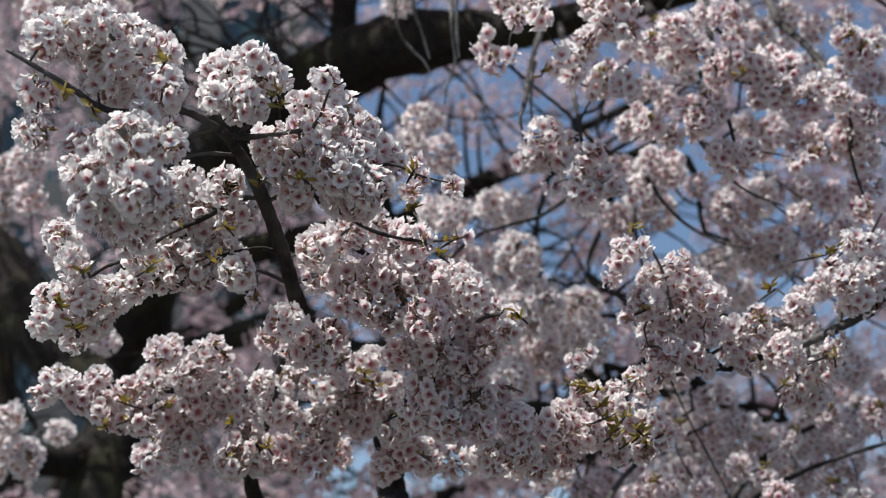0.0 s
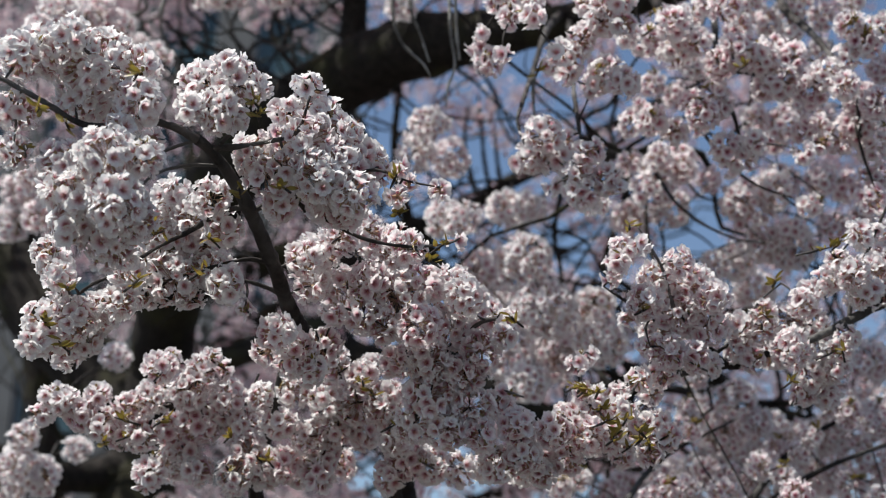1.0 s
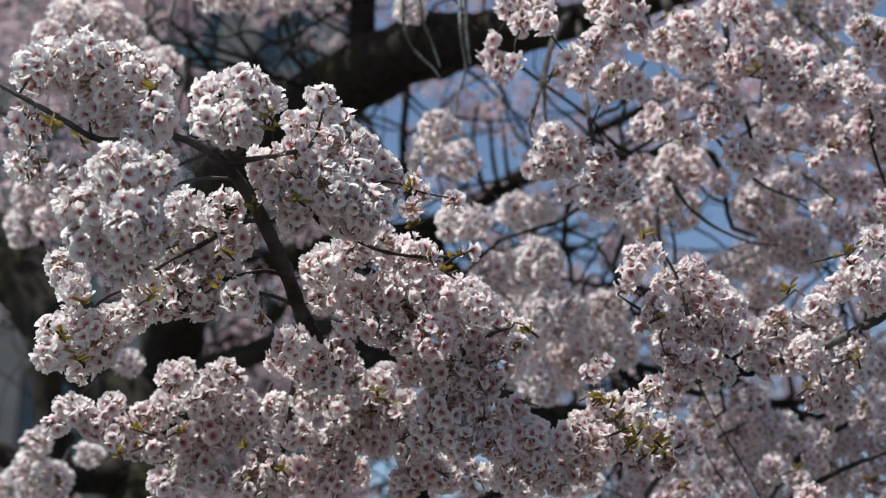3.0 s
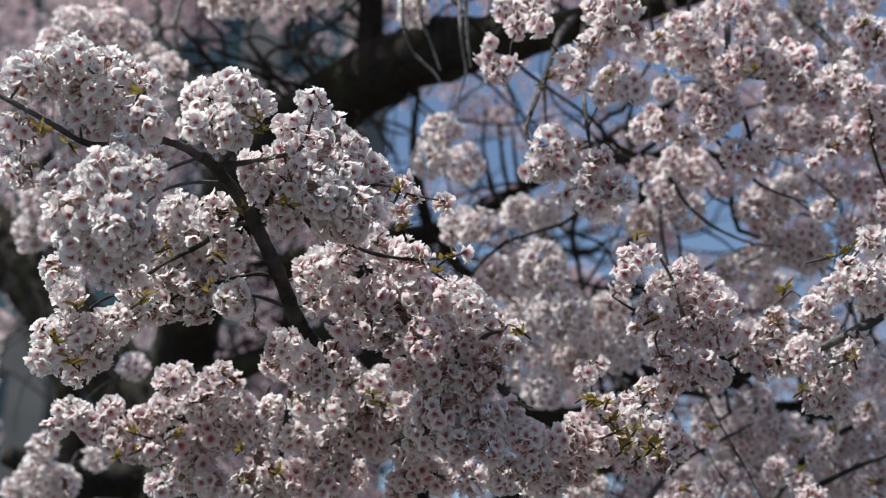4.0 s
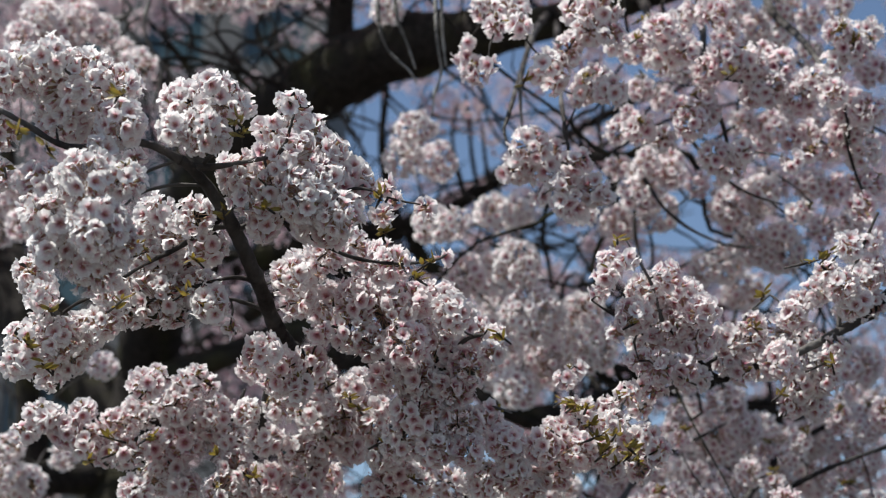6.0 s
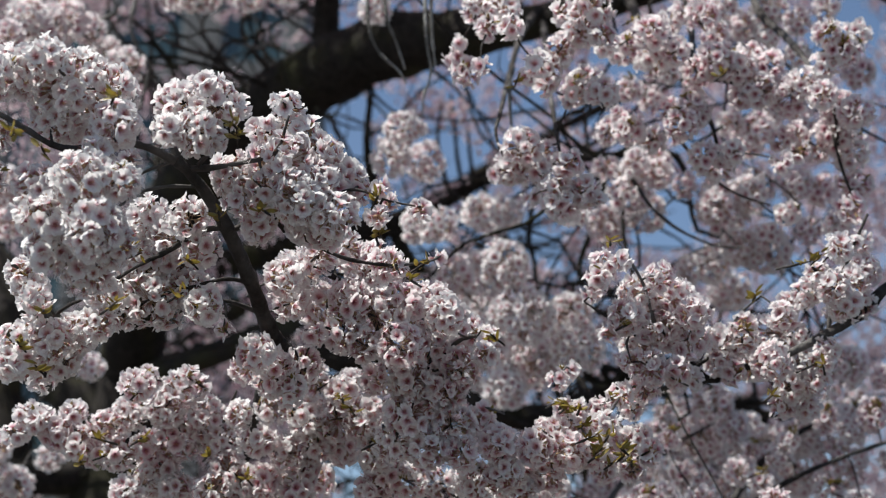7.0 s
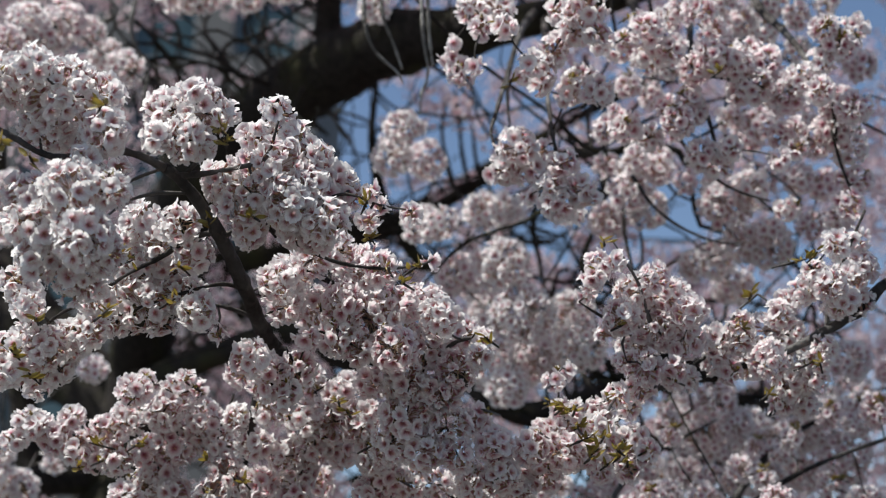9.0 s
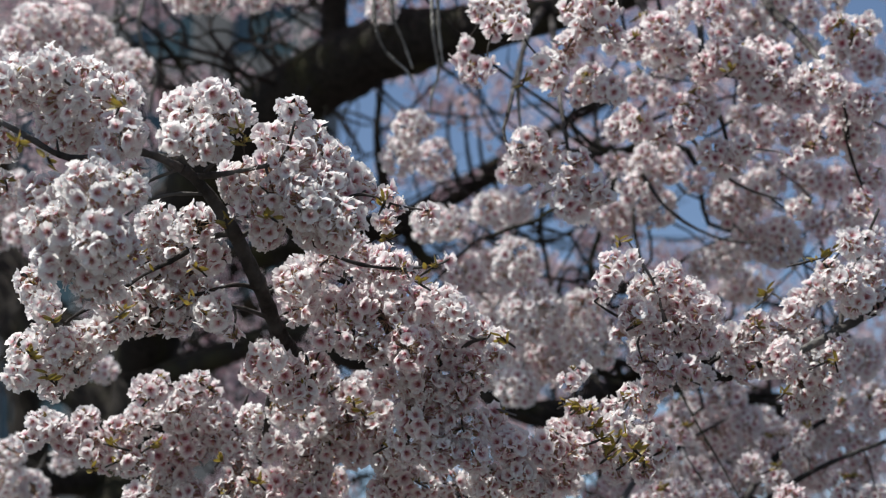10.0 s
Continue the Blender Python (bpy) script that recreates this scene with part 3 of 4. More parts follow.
HANGING_RIGHT += [
    (1.004, 3.212, 2.876, 0.040),
    (0.911, 3.401, 2.932, 0.036),
    (0.948, 3.725, 3.304, 0.054),
    (0.958, 3.900, 3.328, 0.050),
    (1.014, 3.830, 3.404, 0.052),
    (0.777, 3.936, 3.218, 0.043),
    (0.998, 3.961, 3.228, 0.056),
    (1.089, 3.878, 3.195, 0.055),
    (1.170, 3.932, 3.199, 0.056),
    (1.163, 3.792, 3.043, 0.050),
    (1.135, 3.962, 3.087, 0.049),
    (1.004, 3.910, 3.051, 0.049),
    (0.689, 3.888, 3.269, 0.046),
    (0.600, 3.753, 3.213, 0.044),
    (0.543, 3.901, 3.257, 0.043),
    (0.681, 3.878, 3.462, 0.046),
    (0.583, 3.677, 3.402, 0.044),
    (0.880, 3.764, 3.339, 0.045),
    (1.104, 3.816, 3.363, 0.049),
    (1.287, 3.826, 3.529, 0.059),
    (1.066, 3.684, 3.512, 0.041),
    (0.967, 3.656, 3.550, 0.048),
    (0.908, 3.661, 3.588, 0.048),
    (0.880, 3.723, 3.676, 0.049),
]
HANGING_RIGHT += [
    (1.018, 3.752, 3.692, 0.056),
    (1.076, 3.686, 3.619, 0.045),
    (0.706, 3.728, 3.480, 0.042),
    (1.157, 3.676, 3.650, 0.045),
]
CROWN_NEAR = [
    (-1.146, 3.814, 3.685, 0.066),
    (-1.090, 3.861, 3.672, 0.071),
    (-1.148, 3.686, 3.562, 0.048),
    (-1.053, 3.894, 3.728, 0.068),
    (-0.998, 4.182, 3.761, 0.058),
    (-0.868, 3.890, 3.576, 0.057),
    (-1.020, 4.037, 3.766, 0.053),
    (-1.170, 3.864, 3.187, 0.058),
    (-0.733, 3.984, 3.876, 0.070),
    (-0.669, 4.024, 3.878, 0.053),
    (-0.417, 3.968, 3.887, 0.066),
    (-0.510, 3.896, 3.809, 0.051),
    (-0.138, 3.956, 3.802, 0.052),
    (0.200, 4.370, 3.060, 0.101),
    (0.243, 3.926, 2.971, 0.077),
    (0.289, 3.942, 2.825, 0.090),
    (0.213, 4.319, 2.933, 0.077),
    (0.291, 4.451, 2.858, 0.094),
    (0.343, 4.229, 2.766, 0.085),
    (0.204, 4.192, 2.739, 0.081),
    (0.388, 4.324, 2.862, 0.084),
    (0.245, 4.062, 2.640, 0.068),
    (0.445, 4.040, 2.853, 0.069),
]
CROWN_NEAR += [
    (0.456, 4.032, 2.749, 0.075),
    (0.105, 4.186, 3.020, 0.065),
    (0.001, 3.984, 3.111, 0.056),
    (0.058, 3.937, 3.094, 0.052),
    (0.194, 4.184, 3.221, 0.063),
    (0.274, 4.331, 3.276, 0.058),
    (-0.041, 3.947, 3.401, 0.060),
    (0.019, 4.224, 3.407, 0.064),
    (-0.085, 4.069, 3.362, 0.062),
    (0.887, 3.938, 3.148, 0.079),
    (0.946, 3.899, 3.168, 0.062),
    (0.586, 3.792, 3.127, 0.060),
    (0.679, 4.063, 3.177, 0.061),
    (0.552, 4.020, 3.125, 0.063),
    (0.616, 3.854, 3.220, 0.058),
    (0.950, 4.028, 3.058, 0.063),
    (1.027, 4.011, 3.034, 0.070),
    (0.921, 4.280, 3.088, 0.067),
    (0.677, 3.838, 3.213, 0.045),
    (1.004, 4.433, 3.042, 0.069),
    (0.815, 4.118, 3.017, 0.047),
    (0.795, 4.337, 2.598, 0.072),
]
CROWN_NEAR += [
    (0.848, 4.275, 2.534, 0.071),
    (1.018, 4.487, 2.593, 0.075),
    (0.981, 4.514, 2.491, 0.075),
    (1.064, 4.333, 2.528, 0.072),
    (1.222, 4.271, 2.568, 0.078),
    (1.335, 4.390, 2.663, 0.074),
    (1.200, 4.540, 2.477, 0.082),
    (1.258, 4.255, 2.463, 0.077),
    (0.828, 4.467, 2.465, 0.081),
    (0.728, 4.615, 2.453, 0.076),
    (1.017, 4.318, 2.406, 0.071),
    (1.242, 4.064, 2.708, 0.062),
    (0.851, 4.105, 2.600, 0.062),
    (1.177, 4.423, 2.563, 0.063),
    (0.560, 4.450, 2.410, 0.052),
    (-0.947, 4.078, 2.710, 0.043),
    (-1.215, 4.148, 2.410, 0.062),
    (-1.162, 4.200, 2.383, 0.062),
    (-1.198, 4.120, 2.487, 0.045),
    (-1.135, 4.439, 2.512, 0.046),
    (-1.383, 4.567, 2.427, 0.072),
    (-1.347, 4.289, 3.315, 0.068),
]
CROWN_NEAR += [
    (-1.178, 3.954, 3.099, 0.052),
    (-1.368, 4.304, 3.206, 0.064),
]
BOUGH_A = [
    (0.100, 4.000, 1.550, 0.0644),
    (-0.050, 3.400, 1.950, 0.0414),
    (-0.082, 3.607, 2.237, 0.0255),
    (-0.179, 3.281, 2.420, 0.0213),
    (-0.260, 3.005, 2.456, 0.0174),
    (-0.298, 2.839, 2.478, 0.0154),
    (-0.324, 2.713, 2.538, 0.0144),
    (-0.356, 2.606, 2.603, 0.0130),
    (-0.382, 2.521, 2.637, 0.0113),
    (-0.414, 2.458, 2.666, 0.0100),
    (-0.430, 2.435, 2.672, 0.0091),
]
BOUGH_A_LEFT = [
    (-0.430, 2.435, 2.672, 0.0084),
    (-0.470, 2.409, 2.686, 0.0068),
    (-0.525, 2.387, 2.689, 0.0063),
    (-0.607, 2.373, 2.670, 0.0058),
    (-0.687, 2.340, 2.705, 0.0048),
    (-0.783, 2.323, 2.754, 0.0033),
]
BOUGH_A_RIGHT = [
    (-0.414, 2.458, 2.666, 0.0065),
    (-0.370, 2.466, 2.673, 0.0055),
    (-0.332, 2.473, 2.683, 0.0045),
    (-0.262, 2.466, 2.702, 0.0035),
    (-0.237, 2.445, 2.764, 0.0020),
]
TWIG_A_UP = [
    (-0.394, 2.455, 2.673, 0.0040),
    (-0.359, 2.443, 2.708, 0.0030),
    (-0.339, 2.430, 2.746, 0.0025),
    (-0.324, 2.416, 2.788, 0.0015),
]
TWIG_A_TIP = [
    (-0.356, 2.606, 2.603, 0.0063),
    (-0.291, 2.579, 2.620, 0.0047),
    (-0.229, 2.589, 2.591, 0.0041),
    (-0.149, 2.649, 2.568, 0.0037),
    (-0.065, 2.682, 2.564, 0.0027),
    (0.010, 2.699, 2.576, 0.0022),
    (0.034, 2.695, 2.587, 0.0016),
]
TWIG_A_FLOWER = [
    (-0.291, 2.579, 2.620, 0.0036),
    (-0.184, 2.531, 2.636, 0.0031),
    (-0.123, 2.515, 2.651, 0.0030),
    (-0.062, 2.521, 2.632, 0.0020),
    (-0.006, 2.524, 2.622, 0.0015),
]
TWIG_A_SIDE = [
    (-0.361, 2.603, 2.613, 0.0063),
    (-0.408, 2.606, 2.603, 0.0052),
    (-0.472, 2.628, 2.571, 0.0047),
    (-0.529, 2.656, 2.553, 0.0037),
    (-0.613, 2.673, 2.503, 0.0037),
    (-0.666, 2.682, 2.478, 0.0032),
    (-0.730, 2.701, 2.423, 0.0026),
]
TWIG_A_LOW = [
    (-0.324, 2.713, 2.538, 0.0054),
    (-0.364, 2.691, 2.539, 0.0043),
    (-0.404, 2.675, 2.526, 0.0032),
    (-0.476, 2.672, 2.503, 0.0026),
    (-0.550, 2.681, 2.478, 0.0026),
    (-0.635, 2.695, 2.438, 0.0021),
]
TWIG_A_LOWER = [
    (-0.308, 2.780, 2.496, 0.0049),
    (-0.359, 2.744, 2.508, 0.0038),
    (-0.394, 2.724, 2.507, 0.0027),
    (-0.439, 2.708, 2.491, 0.0021),
]
TWIG_A_CROSS = [
    (-0.430, 2.435, 2.672, 0.0030),
    (-0.470, 2.421, 2.651, 0.0029),
    (-0.510, 2.428, 2.632, 0.0029),
    (-0.554, 2.415, 2.606, 0.0024),
    (-0.587, 2.415, 2.545, 0.0019),
]
TWIG_A_CROSS_LOW = [
    (-0.402, 2.486, 2.645, 0.0035),
    (-0.448, 2.468, 2.638, 0.0030),
    (-0.494, 2.453, 2.619, 0.0025),
    (-0.529, 2.443, 2.586, 0.0020),
]
BOUGH_B = [
    (0.100, 4.000, 1.600, 0.0600),
    (0.050, 3.300, 2.000, 0.0400),
    (-0.107, 3.515, 2.198, 0.0216),
    (-0.076, 3.314, 2.323, 0.0180),
    (-0.047, 3.019, 2.412, 0.0142),
    (-0.090, 2.852, 2.499, 0.0101),
    (-0.157, 2.808, 2.568, 0.0067),
    (-0.221, 2.759, 2.587, 0.0044),
]
BOUGH_B_OUT = [
    (-0.051, 2.939, 2.369, 0.0080),
    (0.023, 2.897, 2.429, 0.0062),
    (0.078, 2.843, 2.462, 0.0045),
    (0.139, 2.820, 2.467, 0.0022),
]
BOUGH_LOW_LEFT = [
    (0.100, 4.000, 1.500, 0.0600),
    (-0.200, 3.500, 1.900, 0.0400),
    (-0.404, 3.318, 2.159, 0.0190),
    (-0.385, 3.215, 2.305, 0.0149),
    (-0.355, 3.144, 2.390, 0.0110),
    (-0.341, 3.096, 2.467, 0.0061),
]
BOUGH_LOW_FAR = [
    (-0.385, 3.215, 2.305, 0.0099),
    (-0.466, 3.164, 2.332, 0.0080),
    (-0.585, 3.135, 2.357, 0.0067),
    (-0.706, 3.143, 2.334, 0.0055),
    (-0.828, 3.135, 2.357, 0.0037),
]
TWIG_LOW_UP = [
    (-0.441, 3.166, 2.327, 0.0049),
    (-0.414, 3.128, 2.375, 0.0043),
    (-0.393, 3.093, 2.416, 0.0030),
]
BOUGH_RIGHT_MAIN = [
    (0.100, 4.000, 1.600, 0.0600),
    (0.600, 3.600, 1.950, 0.0450),
    (1.250, 3.100, 2.300, 0.0300),
    (1.051, 3.050, 2.620, 0.0147),
    (0.944, 3.036, 2.569, 0.0121),
    (0.865, 3.030, 2.525, 0.0108),
    (0.764, 3.027, 2.475, 0.0078),
    (0.669, 3.037, 2.447, 0.0072),
    (0.607, 3.034, 2.425, 0.0077),
    (0.555, 3.000, 2.462, 0.0065),
    (0.514, 2.958, 2.493, 0.0053),
    (0.476, 2.927, 2.521, 0.0041),
]
TWIG_RIGHT_BUD = [
    (0.476, 2.927, 2.521, 0.0041),
    (0.451, 2.884, 2.586, 0.0035),
    (0.426, 2.869, 2.630, 0.0029),
    (0.397, 2.854, 2.674, 0.0017),
]
TWIG_RIGHT_LOW = [
    (0.607, 3.034, 2.425, 0.0054),
    (0.494, 3.012, 2.398, 0.0047),
    (0.421, 3.009, 2.344, 0.0041),
    (0.371, 3.001, 2.307, 0.0041),
    (0.300, 2.991, 2.276, 0.0029),
    (0.208, 3.010, 2.221, 0.0023),
]
TWIG_RIGHT_FORK = [
    (0.575, 3.016, 2.448, 0.0047),
    (0.630, 3.012, 2.489, 0.0036),
    (0.668, 3.000, 2.554, 0.0030),
    (0.716, 2.986, 2.594, 0.0018),
]
TWIG_RIGHT_TOP = [
    (0.865, 3.030, 2.525, 0.0048),
    (0.877, 3.007, 2.594, 0.0042),
    (0.913, 2.976, 2.685, 0.0036),
    (0.966, 2.995, 2.782, 0.0031),
]
LIMB = [
    (-1.750, 6.300, 0.000, 0.2600),
    (-1.600, 6.300, 1.200, 0.2200),
    (-1.390, 6.664, 3.046, 0.1616),
    (-1.316, 6.428, 3.428, 0.1459),
    (-1.159, 6.006, 3.732, 0.1517),
    (-0.910, 5.620, 3.931, 0.1502),
    (-0.635, 5.267, 4.034, 0.1368),
    (-0.393, 5.037, 4.086, 0.1340),
    (-0.170, 4.911, 4.144, 0.1239),
    (0.044, 4.807, 4.138, 0.1110),
    (0.251, 4.708, 4.117, 0.0777),
    (0.439, 4.514, 4.064, 0.0597),
    (0.691, 4.221, 3.991, 0.0466),
    (0.969, 3.832, 3.889, 0.0340),
    (1.292, 3.537, 3.822, 0.0236),
]
LIMB_FORK = [
    (-1.390, 6.664, 3.046, 0.1482),
    (-1.633, 6.800, 3.270, 0.1666),
    (-1.953, 6.904, 3.585, 0.1787),
    (-2.245, 7.003, 3.917, 0.1766),
    (-2.626, 7.097, 4.264, 0.1664),
    (-3.227, 7.096, 4.891, 0.1399),
]
LIMB_UP = [
    (-0.337, 5.005, 4.119, 0.0547),
    (-0.354, 4.977, 4.263, 0.0527),
    (-0.349, 4.934, 4.388, 0.0483),
    (-0.372, 4.863, 4.596, 0.0395),
    (-0.300, 4.678, 4.827, 0.0259),
]
LIMB_MID = [
    (-1.196, 6.263, 3.599, 0.0783),
    (-0.830, 6.030, 3.660, 0.0657),
    (-0.444, 5.901, 3.723, 0.0572),
    (-0.195, 5.888, 3.759, 0.0522),
    (0.029, 5.863, 3.829, 0.0323),
    (0.203, 5.831, 3.923, 0.0261),
    (0.421, 5.423, 3.878, 0.0197),
    (0.574, 4.483, 3.535, 0.0191),
    (0.581, 3.933, 3.288, 0.0099),
]
LIMB_MID_FORK = [
    (-0.145, 5.886, 3.766, 0.0323),
    (-0.195, 5.820, 3.959, 0.0249),
    (-0.220, 5.756, 4.147, 0.0174),
    (-0.196, 5.683, 4.359, 0.0124),
]
LIMB_MID_DOWN = [
    (-0.095, 5.886, 3.766, 0.0373),
    (-0.021, 5.932, 3.629, 0.0274),
    (0.200, 5.876, 3.482, 0.0196),
    (0.485, 5.810, 3.362, 0.0168),
    (0.700, 5.606, 3.340, 0.0139),
    (0.746, 5.617, 3.307, 0.0104),
]
LIMB_LOW = [
    (-1.294, 6.496, 3.227, 0.0663),
    (-0.891, 6.063, 3.253, 0.0572),
    (-0.507, 5.643, 3.241, 0.0580),
    (-0.310, 5.486, 3.082, 0.0515),
    (0.047, 5.290, 3.033, 0.0431),
    (0.252, 5.148, 2.827, 0.0414),
    (0.459, 5.165, 2.778, 0.0456),
    (0.694, 5.029, 2.863, 0.0305),
    (0.856, 4.996, 2.959, 0.0203),
    (1.039, 5.028, 2.863, 0.0244),
    (1.330, 5.199, 2.670, 0.0186),
]
LIMB_LEFT = [
    (-1.453, 6.617, 2.876, 0.0796),
    (-1.613, 6.443, 2.768, 0.0771),
    (-1.785, 6.235, 2.759, 0.0622),
    (-2.034, 6.204, 2.853, 0.0497),
]
TWIG_HANG_A = [
    (0.409, 4.507, 4.083, 0.0139),
    (0.318, 3.990, 3.743, 0.0104),
    (0.259, 3.758, 3.494, 0.0081),
    (0.186, 3.155, 3.094, 0.0053),
    (0.169, 3.080, 3.004, 0.0039),
    (0.193, 3.101, 2.943, 0.0026),
]
TWIG_HANG_B = [
    (0.439, 4.514, 4.064, 0.0119),
    (0.374, 3.832, 3.586, 0.0091),
    (0.324, 3.324, 3.218, 0.0063),
    (0.313, 3.126, 3.024, 0.0046),
    (0.321, 3.105, 2.931, 0.0032),
    (0.334, 3.130, 2.858, 0.0026),
]
TWIG_HANG_C = [
    (0.581, 3.933, 3.288, 0.0075),
    (0.599, 3.766, 3.159, 0.0063),
    (0.630, 3.695, 3.057, 0.0054),
    (0.706, 3.715, 2.999, 0.0046),
    (0.806, 3.728, 2.959, 0.0038),
    (0.875, 3.729, 2.955, 0.0031),
]
TWIG_HANG_D = [
    (0.691, 4.221, 3.991, 0.0186),
    (0.647, 3.720, 3.601, 0.0113),
    (0.744, 3.762, 3.479, 0.0089),
    (0.708, 3.295, 3.144, 0.0062),
    (0.725, 3.285, 3.020, 0.0034),
]
TWIG_HANG_E = [
    (0.969, 3.832, 3.889, 0.0170),
    (0.945, 3.609, 3.613, 0.0126),
    (0.970, 3.455, 3.445, 0.0097),
    (0.972, 3.299, 3.285, 0.0070),
    (0.998, 3.239, 3.149, 0.0048),
    (1.012, 3.270, 3.059, 0.0034),
]
TWIG_HANG_F = [
    (0.838, 4.026, 3.942, 0.0160),
    (0.736, 3.541, 3.506, 0.0092),
    (0.691, 3.304, 3.271, 0.0056),
    (0.766, 3.223, 3.201, 0.0041),
]
TWIG_HANG_G = [
    (0.999, 3.262, 3.084, 0.0041),
    (1.026, 3.292, 2.994, 0.0034),
    (1.067, 3.323, 2.903, 0.0034),
]
TWIG_HANG_H = [
    (0.634, 3.355, 3.125, 0.0042),
    (0.719, 3.386, 3.031, 0.0042),
    (0.801, 3.449, 3.003, 0.0036),
    (0.900, 3.504, 2.993, 0.0029),
]
THREAD_A = [
    (-0.170, 4.910, 4.220, 0.0080),
    (-0.168, 4.250, 4.420, 0.0060),
    (-0.138, 3.600, 3.844, 0.0040),
    (-0.138, 3.450, 3.624, 0.0058),
    (-0.135, 3.420, 3.472, 0.0049),
    (-0.112, 3.444, 3.402, 0.0041),
    (-0.053, 3.462, 3.346, 0.0032),
    (-0.036, 3.473, 3.318, 0.0025),
]
THREAD_B = [
    (-0.170, 4.910, 4.220, 0.0080),
    (-0.123, 4.250, 4.420, 0.0060),
    (-0.093, 3.600, 3.844, 0.0040),
    (-0.093, 3.450, 3.624, 0.0058),
    (-0.088, 3.415, 3.486, 0.0049),
    (-0.061, 3.438, 3.416, 0.0041),
    (-0.039, 3.460, 3.353, 0.0032),
]
THREAD_C = [
    (-0.170, 4.910, 4.220, 0.0080),
    (-0.017, 4.250, 4.420, 0.0060),
    (0.013, 3.600, 3.844, 0.0040),
    (0.013, 3.450, 3.624, 0.0058),
    (0.016, 3.430, 3.444, 0.0049),
    (0.028, 3.463, 3.346, 0.0041),
    (0.010, 3.483, 3.290, 0.0032),
    (0.006, 3.499, 3.241, 0.0025),
]
THREAD_D = [
    (-0.170, 4.910, 4.220, 0.0080),
    (-0.002, 4.250, 4.420, 0.0060),
    (0.028, 3.600, 3.844, 0.0040),
    (0.028, 3.450, 3.624, 0.0058),
    (0.032, 3.499, 3.481, 0.0042),
    (0.041, 3.528, 3.395, 0.0033),
]
THREAD_E = [
    (0.247, 3.482, 3.374, 0.0045),
    (0.236, 3.506, 3.304, 0.0045),
    (0.242, 3.537, 3.212, 0.0030),
]
THREAD_F = [
    (0.251, 4.887, 3.592, 0.0062),
    (0.251, 4.921, 3.494, 0.0062),
    (0.293, 4.947, 3.415, 0.0052),
    (0.345, 4.964, 3.366, 0.0041),
]
THREAD_G = [
    (-0.855, 4.025, 3.959, 0.0071),
    (-0.899, 4.072, 3.824, 0.0071),
    (-0.881, 4.100, 3.740, 0.0062),
    (-0.845, 4.118, 3.689, 0.0053),
    (-0.872, 4.164, 3.554, 0.0045),
]
THREAD_H = [
    (-1.015, 4.032, 3.942, 0.0071),
    (-0.944, 4.060, 3.858, 0.0071),
    (-1.006, 4.075, 3.815, 0.0062),
    (-1.113, 3.992, 3.751, 0.0044),
]
TWIG_RIGHT_SPUR = [
    (0.426, 2.916, 2.494, 0.0035),
    (0.379, 2.896, 2.521, 0.0029),
    (0.350, 2.890, 2.538, 0.0023),
    (0.328, 2.885, 2.553, 0.0017),
]
THREAD_I = [
    (0.208, 5.828, 3.930, 0.0112),
    (0.175, 5.694, 4.015, 0.0098),
    (0.160, 5.555, 4.113, 0.0084),
    (0.143, 5.508, 4.249, 0.0060),
]
THREAD_J = [
    (0.153, 5.841, 3.893, 0.0112),
    (0.116, 5.710, 3.968, 0.0098),
    (0.087, 5.571, 4.067, 0.0084),
    (0.104, 5.524, 4.204, 0.0060),
]
THREAD_K = [
    (0.248, 5.729, 3.910, 0.0098),
    (0.225, 5.593, 3.999, 0.0084),
    (0.215, 5.555, 4.113, 0.0060),
]
THREAD_L = [
    (-0.635, 5.260, 4.056, 0.0103),
    (-0.415, 5.347, 4.108, 0.0093),
    (-0.328, 5.472, 4.050, 0.0083),
    (-0.273, 5.599, 3.988, 0.0060),
]
THREAD_M = [
    (0.583, 4.483, 3.535, 0.0086),
    (0.576, 4.544, 3.666, 0.0078),
    (0.609, 4.597, 3.820, 0.0070),
    (0.579, 4.558, 3.932, 0.0050),
]
TANGLE_A = [
    (-0.590, 5.260, 4.056, 0.0137),
    (-0.691, 5.132, 4.120, 0.0123),
    (-0.788, 5.014, 4.159, 0.0110),
    (-0.903, 4.910, 4.155, 0.0086),
    (-1.032, 4.889, 4.216, 0.0065),
]
TANGLE_B = [
    (-0.716, 5.370, 4.042, 0.0139),
    (-0.795, 5.238, 4.120, 0.0114),
    (-0.772, 5.201, 4.228, 0.0103),
    (-0.864, 5.157, 4.358, 0.0080),
    (-0.818, 5.120, 4.465, 0.0068),
]
TANGLE_C = [
    (-0.490, 5.146, 4.077, 0.0134),
    (-0.613, 5.013, 4.159, 0.0110),
    (-0.679, 4.978, 4.263, 0.0099),
    (-0.635, 4.942, 4.367, 0.0077),
]
TANGLE_D = [
    (-0.824, 5.481, 4.027, 0.0165),
    (-0.925, 5.345, 4.119, 0.0139),
    (-1.023, 5.232, 4.142, 0.0114),
    (-1.114, 5.224, 4.163, 0.0091),
    (-1.184, 5.105, 4.204, 0.0067),
]
TANGLE_E = [
    (-0.788, 5.014, 4.159, 0.0088),
    (-0.723, 4.992, 4.221, 0.0077),
    (-0.601, 4.909, 4.155, 0.0065),
    (-0.515, 4.888, 4.216, 0.0054),
]
TANGLE_F = [
    (-0.903, 4.910, 4.155, 0.0086),
    (-0.925, 4.882, 4.236, 0.0075),
    (-0.989, 4.861, 4.297, 0.0065),
    (-0.968, 4.826, 4.399, 0.0054),
]
